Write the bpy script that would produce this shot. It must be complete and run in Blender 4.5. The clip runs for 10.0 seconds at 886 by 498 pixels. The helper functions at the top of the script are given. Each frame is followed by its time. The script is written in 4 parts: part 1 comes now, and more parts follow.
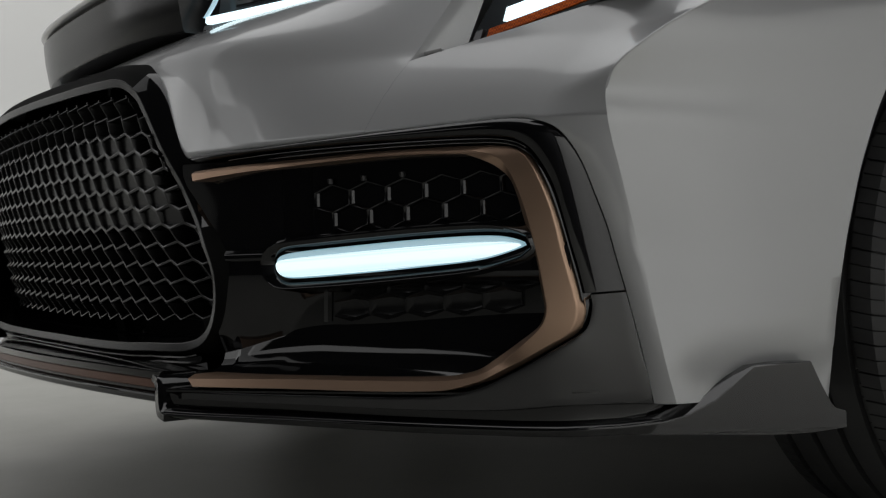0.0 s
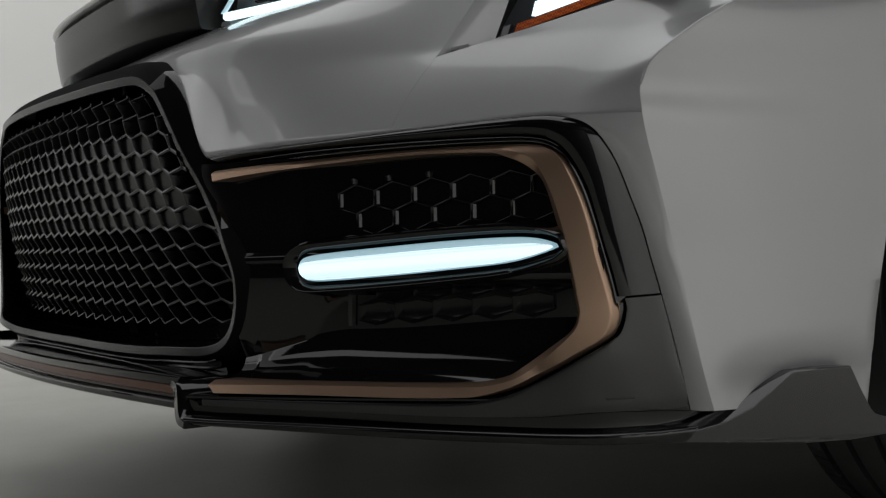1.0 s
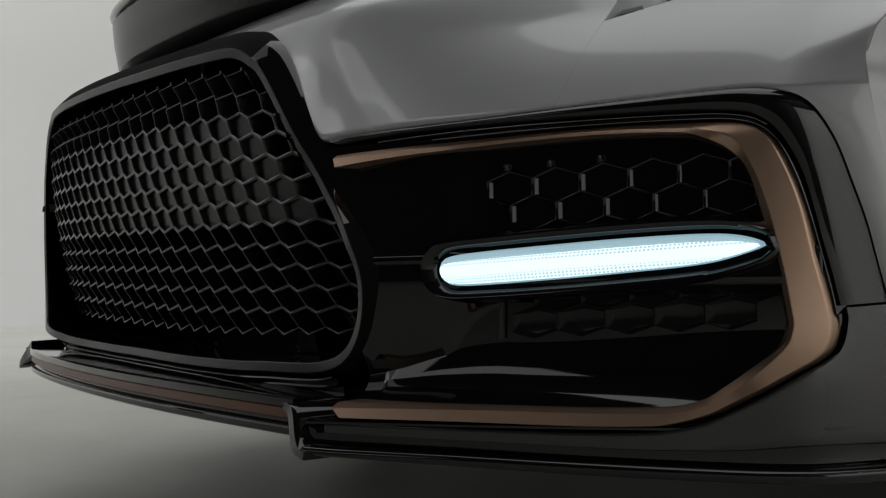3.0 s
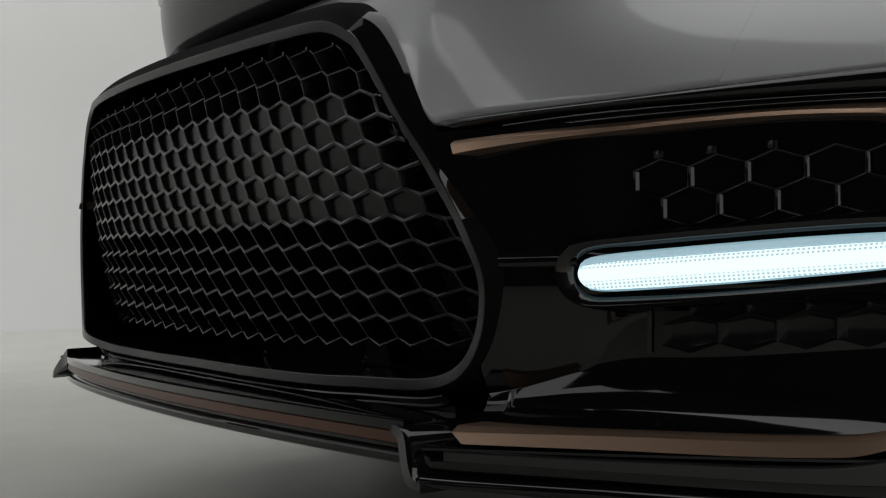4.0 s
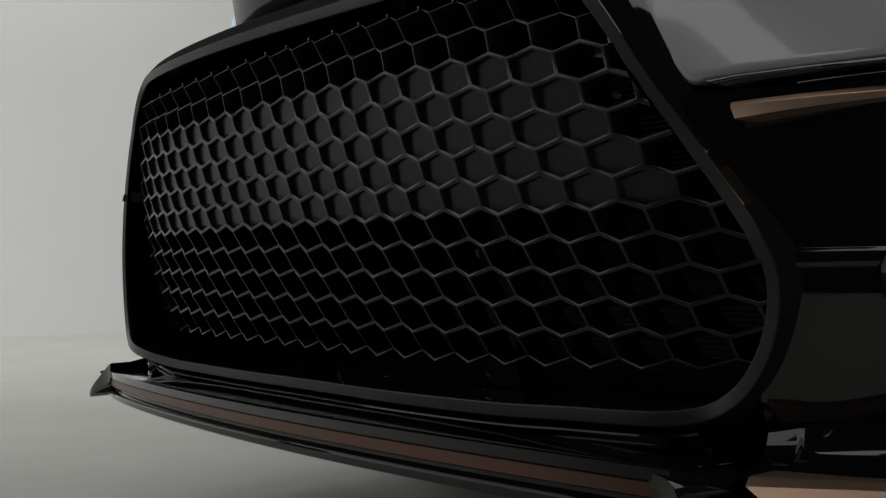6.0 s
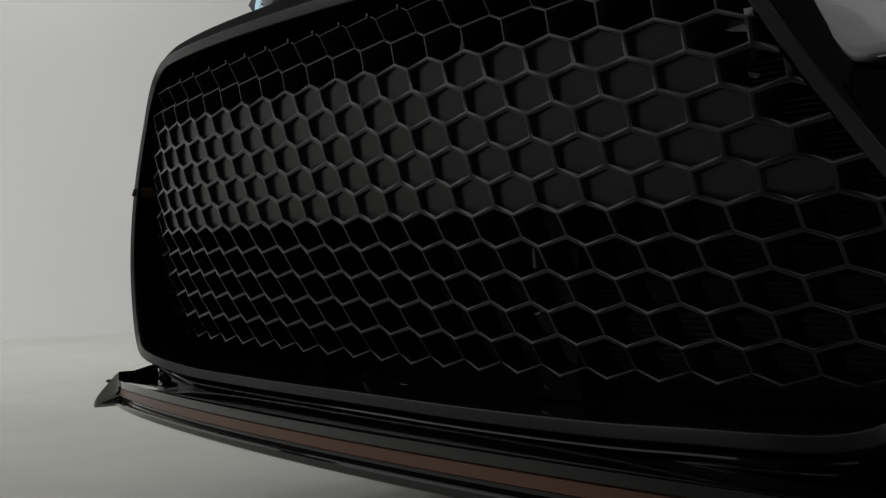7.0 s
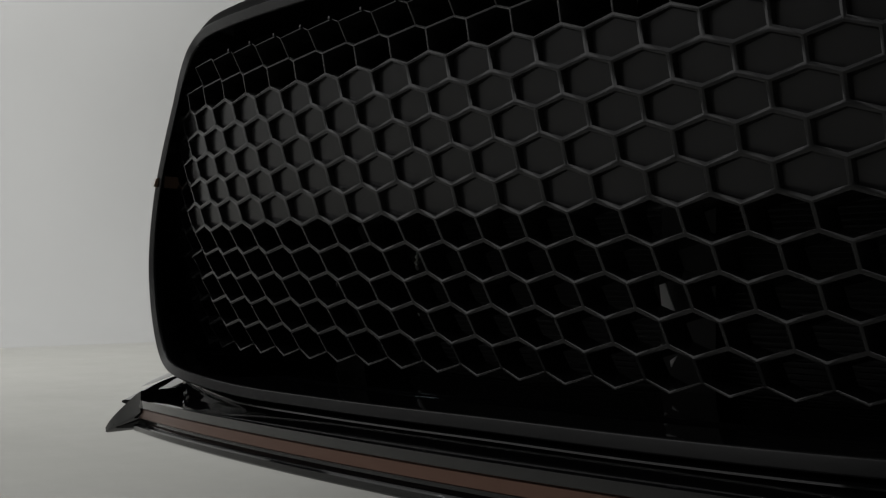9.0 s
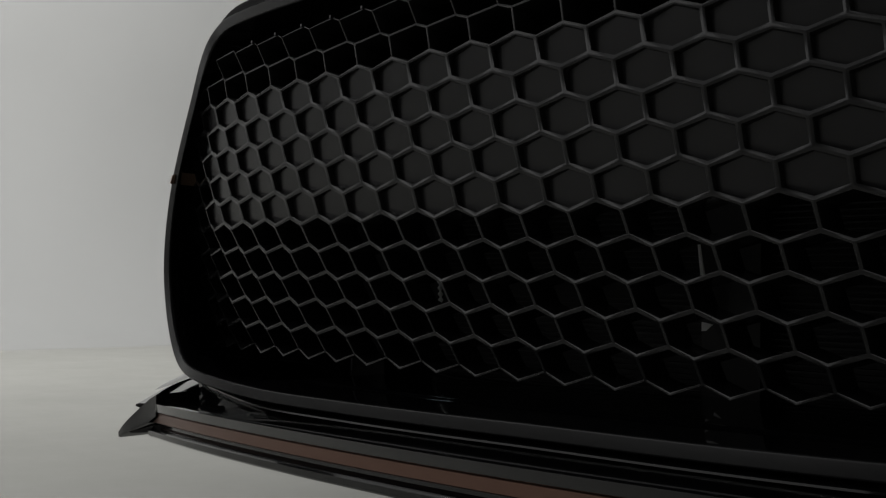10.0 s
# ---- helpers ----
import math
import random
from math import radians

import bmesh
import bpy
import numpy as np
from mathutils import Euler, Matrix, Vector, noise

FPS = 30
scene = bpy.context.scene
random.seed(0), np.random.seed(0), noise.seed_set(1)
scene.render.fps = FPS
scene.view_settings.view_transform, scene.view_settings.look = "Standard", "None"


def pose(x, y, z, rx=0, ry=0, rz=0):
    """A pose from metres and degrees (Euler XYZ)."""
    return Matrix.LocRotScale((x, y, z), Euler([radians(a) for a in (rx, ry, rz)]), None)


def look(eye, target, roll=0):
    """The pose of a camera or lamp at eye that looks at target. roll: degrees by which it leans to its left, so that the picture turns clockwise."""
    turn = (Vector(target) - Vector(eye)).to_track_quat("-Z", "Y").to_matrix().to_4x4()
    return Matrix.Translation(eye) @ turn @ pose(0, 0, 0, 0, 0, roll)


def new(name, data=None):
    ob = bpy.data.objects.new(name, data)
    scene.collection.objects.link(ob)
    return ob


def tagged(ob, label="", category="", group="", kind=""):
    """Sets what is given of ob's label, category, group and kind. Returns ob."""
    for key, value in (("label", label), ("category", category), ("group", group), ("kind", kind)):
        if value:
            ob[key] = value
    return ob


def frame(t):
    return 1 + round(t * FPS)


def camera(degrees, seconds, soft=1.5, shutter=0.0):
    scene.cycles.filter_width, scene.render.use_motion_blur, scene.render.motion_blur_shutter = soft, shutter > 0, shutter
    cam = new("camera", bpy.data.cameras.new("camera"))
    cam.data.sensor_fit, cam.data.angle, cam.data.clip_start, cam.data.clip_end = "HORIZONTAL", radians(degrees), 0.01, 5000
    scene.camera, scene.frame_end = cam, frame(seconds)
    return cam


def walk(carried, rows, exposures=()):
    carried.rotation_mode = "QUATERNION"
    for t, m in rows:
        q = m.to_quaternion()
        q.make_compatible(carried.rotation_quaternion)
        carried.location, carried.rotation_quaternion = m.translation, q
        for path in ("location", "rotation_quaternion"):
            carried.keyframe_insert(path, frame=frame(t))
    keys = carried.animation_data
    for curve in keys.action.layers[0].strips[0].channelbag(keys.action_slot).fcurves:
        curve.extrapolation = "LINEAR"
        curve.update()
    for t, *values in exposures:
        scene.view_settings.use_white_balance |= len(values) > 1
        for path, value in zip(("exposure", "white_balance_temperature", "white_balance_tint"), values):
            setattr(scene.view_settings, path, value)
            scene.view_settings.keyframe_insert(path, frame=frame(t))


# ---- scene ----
cam = camera(46.1, 10.0, soft=1.25)
PATH = [
    (0, (1.589, -0.415, 0.418), (-0.042, 0.742, 0.403), -1.4),
    (0.5, (1.575, -0.414, 0.422), (-0.059, 0.739, 0.403), -1.4),
    (1, (1.548, -0.416, 0.422), (-0.088, 0.735, 0.404), -1.5),
    (1.5, (1.51, -0.422, 0.417), (-0.124, 0.731, 0.409), -1.4),
    (2, (1.46, -0.428, 0.418), (-0.174, 0.726, 0.41), -1.3),
    (2.5, (1.397, -0.435, 0.417), (-0.236, 0.719, 0.411), -1.3),
    (4, (1.157, -0.455, 0.412), (-0.476, 0.7, 0.422), -0.9),
    (4.5, (1.078, -0.467, 0.411), (-0.546, 0.7, 0.424), -0.7),
    (5, (1.009, -0.48, 0.41), (-0.608, 0.697, 0.425), -0.6),
    (5.5, (0.945, -0.489, 0.408), (-0.657, 0.708, 0.427), -0.6),
    (7, (0.749, -0.508, 0.404), (-0.791, 0.768, 0.437), 0.0),
    (7.5, (0.69, -0.521, 0.401), (-0.82, 0.79, 0.44), 0.2),
    (8, (0.626, -0.531, 0.399), (-0.846, 0.823, 0.446), 0.3),
    (8.5, (0.565, -0.536, 0.396), (-0.873, 0.853, 0.451), 0.5),
    (9, (0.517, -0.546, 0.394), (-0.901, 0.863, 0.454), 0.6),
    (9.5, (0.486, -0.545, 0.393), (-0.927, 0.868, 0.455), 0.8),
    (10, (0.468, -0.548, 0.389), (-0.937, 0.873, 0.461), 1.0),
]
walk(cam, [(t, look(eye, target, roll)) for t, eye, target, roll in PATH])

# ---- light ----
world = bpy.data.worlds.new("studio")
scene.world = world
world.use_nodes = True
world.node_tree.nodes["Background"].inputs[0].default_value = (0.8, 0.9, 1.0, 1)
world.node_tree.nodes["Background"].inputs[1].default_value = 0.01
scene.view_settings.exposure = 0.0


def softbox(name, place, target, wide, high, watts, colour=(1, 1, 1)):
    data = bpy.data.lights.new(name, "AREA")
    data.shape, data.size, data.size_y, data.energy, data.color = "RECTANGLE", wide, high, watts, colour
    ob = new(name, data)
    ob.matrix_world = look(place, target)
    return tagged(ob, "large rectangular softbox added out of view", "studio lamp")


# no lamp is in view; softboxes are added to match brightness and reflections
softbox("overhead_fill", (0.4, 1.4, 3.85), (0.4, 1.4, 0), 4.5, 4.4, 89, (1.0, 1.0, 1.0))
softbox("nose_softbox", (-2.8, -3.8, 3.8), (-2.8, -3.8, 0), 4.4, 6.2, 42, (1.0, 1.0, 1.0))
softbox("west_panel", (-3.2, -4.3, 2.1), (0.2, 0.0, 1.3), 4.0, 1.8, 30, (1.0, 1.0, 1.0))
softbox("front_fill", (1.2, -5.7, 3.9), (1.2, -5.0, 0), 4.2, 3.0, 42, (1.0, 1.0, 1.0))
softbox("west_wall_wash", (-3.5, -0.5, 3.75), (-6.2, -0.5, 1.0), 9.0, 0.8, 335, (1.0, 1.0, 1.0))
softbox("east_wall_wash", (4.4, 1.6, 3.75), (7.0, 1.6, 1.0), 4.6, 0.8, 600, (1.0, 1.0, 1.0))


# ---- materials ----
def material(name, colour, rough=0.5, metal=0.0, coat=0.0, coat_rough=0.03, spec=0.5):
    m = bpy.data.materials.new(name)
    m.use_nodes = True
    b = m.node_tree.nodes["Principled BSDF"]
    b.inputs["Base Color"].default_value = (*colour, 1)
    b.inputs["Roughness"].default_value = rough
    b.inputs["Metallic"].default_value = metal
    b.inputs["Coat Weight"].default_value = coat
    b.inputs["Coat Roughness"].default_value = coat_rough
    b.inputs["Specular IOR Level"].default_value = spec
    return m


def node(m, kind, **inputs):
    n = m.node_tree.nodes.new(kind)
    for key, value in inputs.items():
        n.inputs[key].default_value = value
    return n


def grain(m, scale, strength, distance=0.001, detail=4.0):
    """Fine relief from noise at real size."""
    tree = m.node_tree
    b = tree.nodes["Principled BSDF"]
    co = tree.nodes.new("ShaderNodeTexCoord")
    n = node(m, "ShaderNodeTexNoise", Scale=scale, Detail=detail)
    bump = node(m, "ShaderNodeBump", Strength=strength, Distance=distance)
    tree.links.new(co.outputs["Object"], n.inputs["Vector"])
    tree.links.new(n.outputs[0], bump.inputs["Height"])
    tree.links.new(bump.outputs[0], b.inputs["Normal"])
    return m


def mottle(m, scale, low, high, socket="Roughness"):
    """Wear: a slow variation of one value."""
    tree = m.node_tree
    b = tree.nodes["Principled BSDF"]
    co = tree.nodes.new("ShaderNodeTexCoord")
    n = node(m, "ShaderNodeTexNoise", Scale=scale, Detail=6.0, Roughness=0.65)
    r = node(m, "ShaderNodeMapRange")
    r.inputs["From Min"].default_value, r.inputs["From Max"].default_value = 0.3, 0.7
    r.inputs["To Min"].default_value, r.inputs["To Max"].default_value = low, high
    tree.links.new(co.outputs["Object"], n.inputs["Vector"])
    tree.links.new(n.outputs[0], r.inputs["Value"])
    tree.links.new(r.outputs[0], b.inputs[socket])
    return m


def tint(m, scale, low, high):
    """A slow variation of the base colour between two colours."""
    tree = m.node_tree
    b = tree.nodes["Principled BSDF"]
    co = tree.nodes.new("ShaderNodeTexCoord")
    n = node(m, "ShaderNodeTexNoise", Scale=scale, Detail=5.0)
    r = tree.nodes.new("ShaderNodeValToRGB")
    r.color_ramp.elements[0].position, r.color_ramp.elements[1].position = 0.3, 0.7
    r.color_ramp.elements[0].color, r.color_ramp.elements[1].color = (*low, 1), (*high, 1)
    tree.links.new(co.outputs["Object"], n.inputs["Vector"])
    tree.links.new(n.outputs[0], r.inputs[0])
    tree.links.new(r.outputs[0], b.inputs["Base Color"])
    return m


PAINT = grain(material("grey_car_paint", (0.325, 0.328, 0.334), 0.36, 0.25, 1.0, 0.07), 9000, 0.02, 0.0002)
GLOSS = mottle(material("piano_black", (0.004, 0.004, 0.0045), 0.06, 0, 0.0), 3.0, 0.035, 0.07)
RINGFACE = grain(material("satin_ring_plastic", (0.010, 0.010, 0.0104), 0.26, spec=0.19), 2600, 0.05, 0.0003)
SATIN = grain(material("satin_black_plastic", (0.008, 0.008, 0.0083), 0.20, spec=0.27), 2500, 0.05, 0.0003)
PLATE = grain(material("dark_plate_plastic", (0.0105, 0.0103, 0.0110), 0.27, spec=0.25), 1800, 0.04, 0.0003)
# darker, duller copy of the mesh plastic for rows shaded by the ring
MESHSHADE = grain(material("shaded_mesh_plastic", (0.007, 0.007, 0.0072), 0.42), 1500, 0.1, 0.0004)
MATT = grain(material("matt_black_plastic", (0.006, 0.006, 0.006), 0.6), 900, 0.2, 0.0005)
# near-black without sheen, stands in for shade in the ring's gaps
GAPSHADE = grain(material("gap_shade_black", (0.004, 0.004, 0.004), 0.9, spec=0.1), 900, 0.2, 0.0005)
BRONZE = grain(material("satin_bronze", (0.38, 0.256, 0.182), 0.36, 0.9), 5000, 0.05, 0.0002)
DARKBRONZE = grain(material("dark_bronze", (0.115, 0.066, 0.050), 0.38, 0.9), 5000, 0.05, 0.0002)
RUBBER = grain(tint(material("tyre_rubber", (0.05, 0.05, 0.051), 0.5), 14, (0.042, 0.042, 0.043), (0.060, 0.060, 0.061)), 700, 0.25, 0.0006)
ALLOY = material("dark_alloy", (0.12, 0.12, 0.125), 0.3, 0.9)
# metal of the beads that imitate the ledge's highlight
GLINTCHROME = material("glint_chrome", (0.22, 0.22, 0.225), 0.12, 1.0)
FLOOR = mottle(tint(material("studio_floor_paint", (0.5, 0.5, 0.46), 0.5), 1.4, (0.310, 0.308, 0.283), (0.340, 0.338, 0.311)), 2.2, 0.42, 0.6)
COVE = tint(material("studio_wall_paint", (0.6, 0.6, 0.57), 0.85), 0.7, (0.328, 0.328, 0.319), (0.348, 0.348, 0.339))
# for unseen surfaces that the black trim should reflect as dark
DARKWALL = grain(material("unseen_dark_surface", (0.018, 0.018, 0.02), 0.9), 60, 0.3, 0.004)
LENS = material("smoked_lens", (0.05, 0.055, 0.06), 0.05)


def ribbed(m, scale, low, high):
    """Moulded ribs: a fine checker of two colours."""
    tree = m.node_tree
    co = tree.nodes.new("ShaderNodeTexCoord")
    mapping = tree.nodes.new("ShaderNodeMapping")
    mapping.inputs["Rotation"].default_value = (0.3, 0.2, 0.55)
    c = node(m, "ShaderNodeTexChecker", Scale=scale, Color1=(*low, 1), Color2=(*high, 1))
    tree.links.new(co.outputs["Object"], mapping.inputs["Vector"])
    tree.links.new(mapping.outputs[0], c.inputs["Vector"])
    tree.links.new(c.outputs[0], tree.nodes["Principled BSDF"].inputs["Base Color"])
    return m


def lamp_material(name, colour, strength, optics=False):
    """A lit diffuser; optics adds rows of small prisms along both edges of the light guide."""
    m = bpy.data.materials.new(name)
    m.use_nodes = True
    tree = m.node_tree
    b = tree.nodes["Principled BSDF"]
    b.inputs["Base Color"].default_value = (0.6, 0.65, 0.7, 1)
    b.inputs["Roughness"].default_value = 0.15
    b.inputs["Emission Color"].default_value = (*colour, 1)
    b.inputs["Emission Strength"].default_value = strength
    if optics:
        def calc(op, a, c=None):
            n = tree.nodes.new("ShaderNodeMath")
            n.operation = op
            for i, v in enumerate((a, c)):
                if v is None:
                    continue
                if isinstance(v, (int, float)):
                    n.inputs[i].default_value = v
                else:
                    tree.links.new(v, n.inputs[i])
            return n.outputs[0]
        co = tree.nodes.new("ShaderNodeTexCoord")
        sep = tree.nodes.new("ShaderNodeSeparateXYZ")
        tree.links.new(co.outputs["Object"], sep.inputs[0])
        x = calc("ABSOLUTE", sep.outputs[0])
        v = calc("SUBTRACT", sep.outputs[2], calc("ADD", 0.3508, calc("MULTIPLY", x, 0.075)))
        edge = calc("GREATER_THAN", calc("ABSOLUTE", v), 0.0045)
        rows = calc("GREATER_THAN", calc("SINE", calc("MULTIPLY", v, 2 * math.pi / 0.0026)), -0.2)
        dots = calc("GREATER_THAN", calc("SINE", calc("MULTIPLY", x, 2 * math.pi / 0.0027)), 0.0)
        dim = calc("MULTIPLY", calc("MULTIPLY", rows, dots), edge)
        tree.links.new(calc("SUBTRACT", strength, calc("MULTIPLY", dim, strength * 0.62)), b.inputs["Emission Strength"])
    return m


LIT = lamp_material("lit_diffuser", (0.74, 0.94, 1.0), 1.35)
LITGUIDE = lamp_material("lit_light_guide", (0.70, 0.94, 1.0), 1.14, True)
LITEDGE = lamp_material("lit_lens_edge", (0.40, 0.68, 0.80), 0.50)
DARKGREY = grain(material("dark_grey_plastic", (0.017, 0.017, 0.0178), 0.10, spec=0.6), 2500, 0.04, 0.0003)
AMBERLIT = ribbed(material("amber_lens", (0.75, 0.15, 0.006), 0.4, 0, 0.0, spec=0.3), 420, (0.70, 0.13, 0.006), (0.42, 0.06, 0.003))
PALE = material("pale_plastic", (0.8, 0.8, 0.8), 0.4)
GLASS = material("dark_window_glass", (0.01, 0.012, 0.013), 0.03)


# ---- building ----
def plan(pairs):
    xs, ys = zip(*pairs)

    def f(x):
        # smooth interpolation through the pairs
        a = abs(x)
        i = max(1, min(len(xs) - 1, int(np.searchsorted(xs, a))))
        h = xs[i] - xs[i - 1]
        u = (a - xs[i - 1]) / h

        def slope(k):
            if k <= 0:
                return (ys[1] - ys[0]) / (xs[1] - xs[0]) * (0.0 if xs[0] == 0 else 1.0)
            if k >= len(xs) - 1:
                return (ys[-1] - ys[-2]) / (xs[-1] - xs[-2])
            return (ys[k + 1] - ys[k - 1]) / (xs[k + 1] - xs[k - 1])
        if u < 0 or u > 1:
            k = 0 if u < 0 else len(xs) - 1
            return ys[k] + slope(k) * (a - xs[k])
        m0, m1 = slope(i - 1) * h, slope(i) * h
        return (2 * u**3 - 3 * u**2 + 1) * ys[i - 1] + (u**3 - 2 * u**2 + u) * m0 + (3 * u**2 - 2 * u**3) * ys[i] + (u**3 - u**2) * m1
    return f


def smooth(points, n, closed=False):
    """n points along a Catmull-Rom curve through the given ones, evenly by length."""
    P = [np.array(p, float) for p in points]
    Q = []
    count = len(P) if closed else len(P) - 1
    for i in range(count):
        p1, p2 = P[i], P[(i + 1) % len(P)]
        p0 = P[i - 1] if (i > 0 or closed) else 2 * p1 - p2
        p3 = P[(i + 2) % len(P)] if (i + 2 < len(P) or closed) else 2 * p2 - p1
        # centripetal-like: tangents scaled to the local spacing
        d = np.linalg.norm(p2 - p1)
        t1 = (p2 - p0) / max(1e-9, np.linalg.norm(p1 - p0) + d) * d
        t2 = (p3 - p1) / max(1e-9, np.linalg.norm(p3 - p2) + d) * d
        for k in range(16):
            u = k / 16
            Q.append((2 * u**3 - 3 * u**2 + 1) * p1 + (u**3 - 2 * u**2 + u) * t1 + (3 * u**2 - 2 * u**3) * p2 + (u**3 - u**2) * t2)
    Q.append(P[0] if closed else P[-1])
    Q = np.array(Q)
    s = np.concatenate([[0], np.cumsum(np.linalg.norm(np.diff(Q, axis=0), axis=1))])
    want = np.linspace(0, s[-1], n + 1)[:-1] if closed else np.linspace(0, s[-1], n)
    return [np.array([np.interp(w, s, Q[:, k]) for k in range(Q.shape[1])]) for w in want]


def part(name, bm, mat, parent=None, label="", angle=35, crisp=False):
    bmesh.ops.recalc_face_normals(bm, faces=bm.faces)
    me = bpy.data.meshes.new(name)
    bm.to_mesh(me)
    bm.free()
    for p in me.polygons:
        p.use_smooth = True
    me.set_sharp_from_angle(angle=radians(angle))
    for m in (mat if isinstance(mat, (list, tuple)) else [mat]):
        me.materials.append(m)
    ob = new(name, me)
    if crisp:
        # flat faces stay flat, only the narrow bevels turn
        w = ob.modifiers.new("weighted", "WEIGHTED_NORMAL")
        w.weight, w.keep_sharp = 60, True
    if parent:
        ob.parent = parent
    if label:
        ob["label"] = label
    return ob


def loft(rows, wrap=False, ring=False, bm=None, caps=False):
    """A skin over rows of points; wrap closes each row, ring joins the last row to the first."""
    bm = bm or bmesh.new()
    V = [[bm.verts.new(tuple(p)) for p in r] for r in rows]
    n, k = len(V), len(V[0])
    for i in range(n if ring else n - 1):
        for j in range(k if wrap else k - 1):
            a, b, c, d = V[i][j], V[i][(j + 1) % k], V[(i + 1) % n][(j + 1) % k], V[(i + 1) % n][j]
            if len({a, b, c, d}) == 4:
                bm.faces.new((a, b, c, d))
    if caps:
        # close both ends of a tube whose sections are its rows' columns
        bm.faces.new([r[0] for r in V])
        bm.faces.new([r[-1] for r in reversed(V)])
    return bm


def box(bm, centre, size, bevel=0.0, m=None):
    r = bmesh.ops.create_cube(bm, size=1.0, matrix=Matrix.Translation(centre) @ (m or Matrix()) @ Matrix.Diagonal((*size, 1)))
    if bevel:
        edges = list({e for v in r["verts"] for e in v.link_edges})
        bmesh.ops.bevel(bm, geom=edges, offset=bevel, segments=2, profile=0.7, affect="EDGES")
    return bm


def flip(points, side):
    return [(side * p[0], p[1], p[2]) for p in points]


# ---- the studio ----
def studio():
    # floor that sweeps up into the pale walls on three sides
    bm = loft([[(-5.2, y, 0.0), (6.0, y, 0.0)] for y in (-8.0, 5.2)])
    tagged(part("floor", bm, FLOOR), "pale grey painted studio floor", "floor", kind="structure")
    prof = [(0.0, 0.0)] + [(1.3 * math.sin(u), 1.9 * (1 - math.cos(u))) for u in np.linspace(0.04, math.pi / 2, 22)] + [(1.3, 4.0)]

    def cove(name, a, b, out):
        rows = [[(p[0] + out[0] * d, p[1] + out[1] * d, h) for d, h in prof] for p in (a, b)]
        tagged(part(name, loft(rows), COVE), "seamless pale grey studio wall", "wall", kind="structure")
    cove("wall_west", (-5.2, -8.0), (-5.2, 4.0), (-1, 0))
    cove("wall_north", (-4.0, 5.2), (4.8, 5.2), (0, 1))
    cove("wall_east", (6.0, -0.7), (6.0, 4.0), (1, 0))
    for name, cx, s in (("wall_corner_west", -4.0, -1), ("wall_corner_east", 4.8, 1)):
        # rounded corner of radius 1.2 at the floor, swept with the same profile
        rows = []
        for u in np.linspace(0, math.pi / 2, 14):
            rows.append([(cx + s * (1.2 + d) * math.sin(u), 4.0 + (1.2 + d) * math.cos(u), h) for d, h in prof])
        tagged(part(name, loft(rows), COVE), "rounded pale grey studio wall corner", "wall", kind="structure")
    # dark walls added out of view, so the black trim reflects dark
    bm = bmesh.new()
    box(bm, (6.1, -4.35, 2.0), (0.2, 7.3, 4.0))
    tagged(part("wall_east_dark", bm, DARKWALL), "dark wall added out of view", "wall", kind="structure")
    bm = bmesh.new()
    box(bm, (2.85, -8.1, 2.0), (8.9, 0.2, 4.0))
    tagged(part("wall_south", bm, DARKWALL), "dark wall added out of view", "wall", kind="structure")
    bm = bmesh.new()
    box(bm, (-4.05, -8.1, 2.0), (4.9, 0.2, 4.0))
    tagged(part("wall_south_west", bm, COVE), "pale grey studio wall", "wall", kind="structure")
    bm = bmesh.new()
    box(bm, (0.4, -0.8, 4.1), (13.8, 14.8, 0.2))
    tagged(part("ceiling", bm, DARKWALL), "dark studio ceiling", "ceiling", kind="structure")


studio()

# ---- the car ----
car = new("car")
tagged(car, "grey car with black grille and bronze trim, lamps lit", "car")

# plan of the fascia: distance back from the nose for each half width
G = plan([(0, 0), (0.335, 0.012), (0.40, 0.022), (0.453, 0.036), (0.482, 0.043), (0.557, 0.082), (0.65, 0.145), (0.72, 0.20), (0.782, 0.25), (0.81, 0.278), (0.83, 0.315), (0.845, 0.35), (0.86, 0.385), (0.9, 0.60)])
# plan of the lower lip at each side
L = plan([(0.49, -0.012), (0.51, 0.003), (0.6, 0.075), (0.7, 0.165), (0.78, 0.245), (0.81, 0.28), (0.83, 0.32), (0.845, 0.35), (0.855, 0.37)])
# plan of the grille's mesh
MX = plan([(0, 0), (0.126, 0.0005), (0.21, 0.003), (0.294, 0.008), (0.378, 0.018), (0.42, 0.026), (0.462, 0.040), (0.52, 0.062)])


def mesh_y(x, z):
    d = z - 0.44
    return MX(x) - 0.156 * d + 0.53 * d * d


def ramp(a, b, v):
    u = min(1.0, max(0.0, (v - a) / (b - a)))
    return u * u * (3 - 2 * u)


def face_y(x, z):
    """The plan of the lamp surround: the fascia above, the lip below."""
    w = min(1.0, max(0.0, (z - 0.266) / 0.084))
    return w * G(x) + (1 - w) * L(max(0.495, abs(x)))


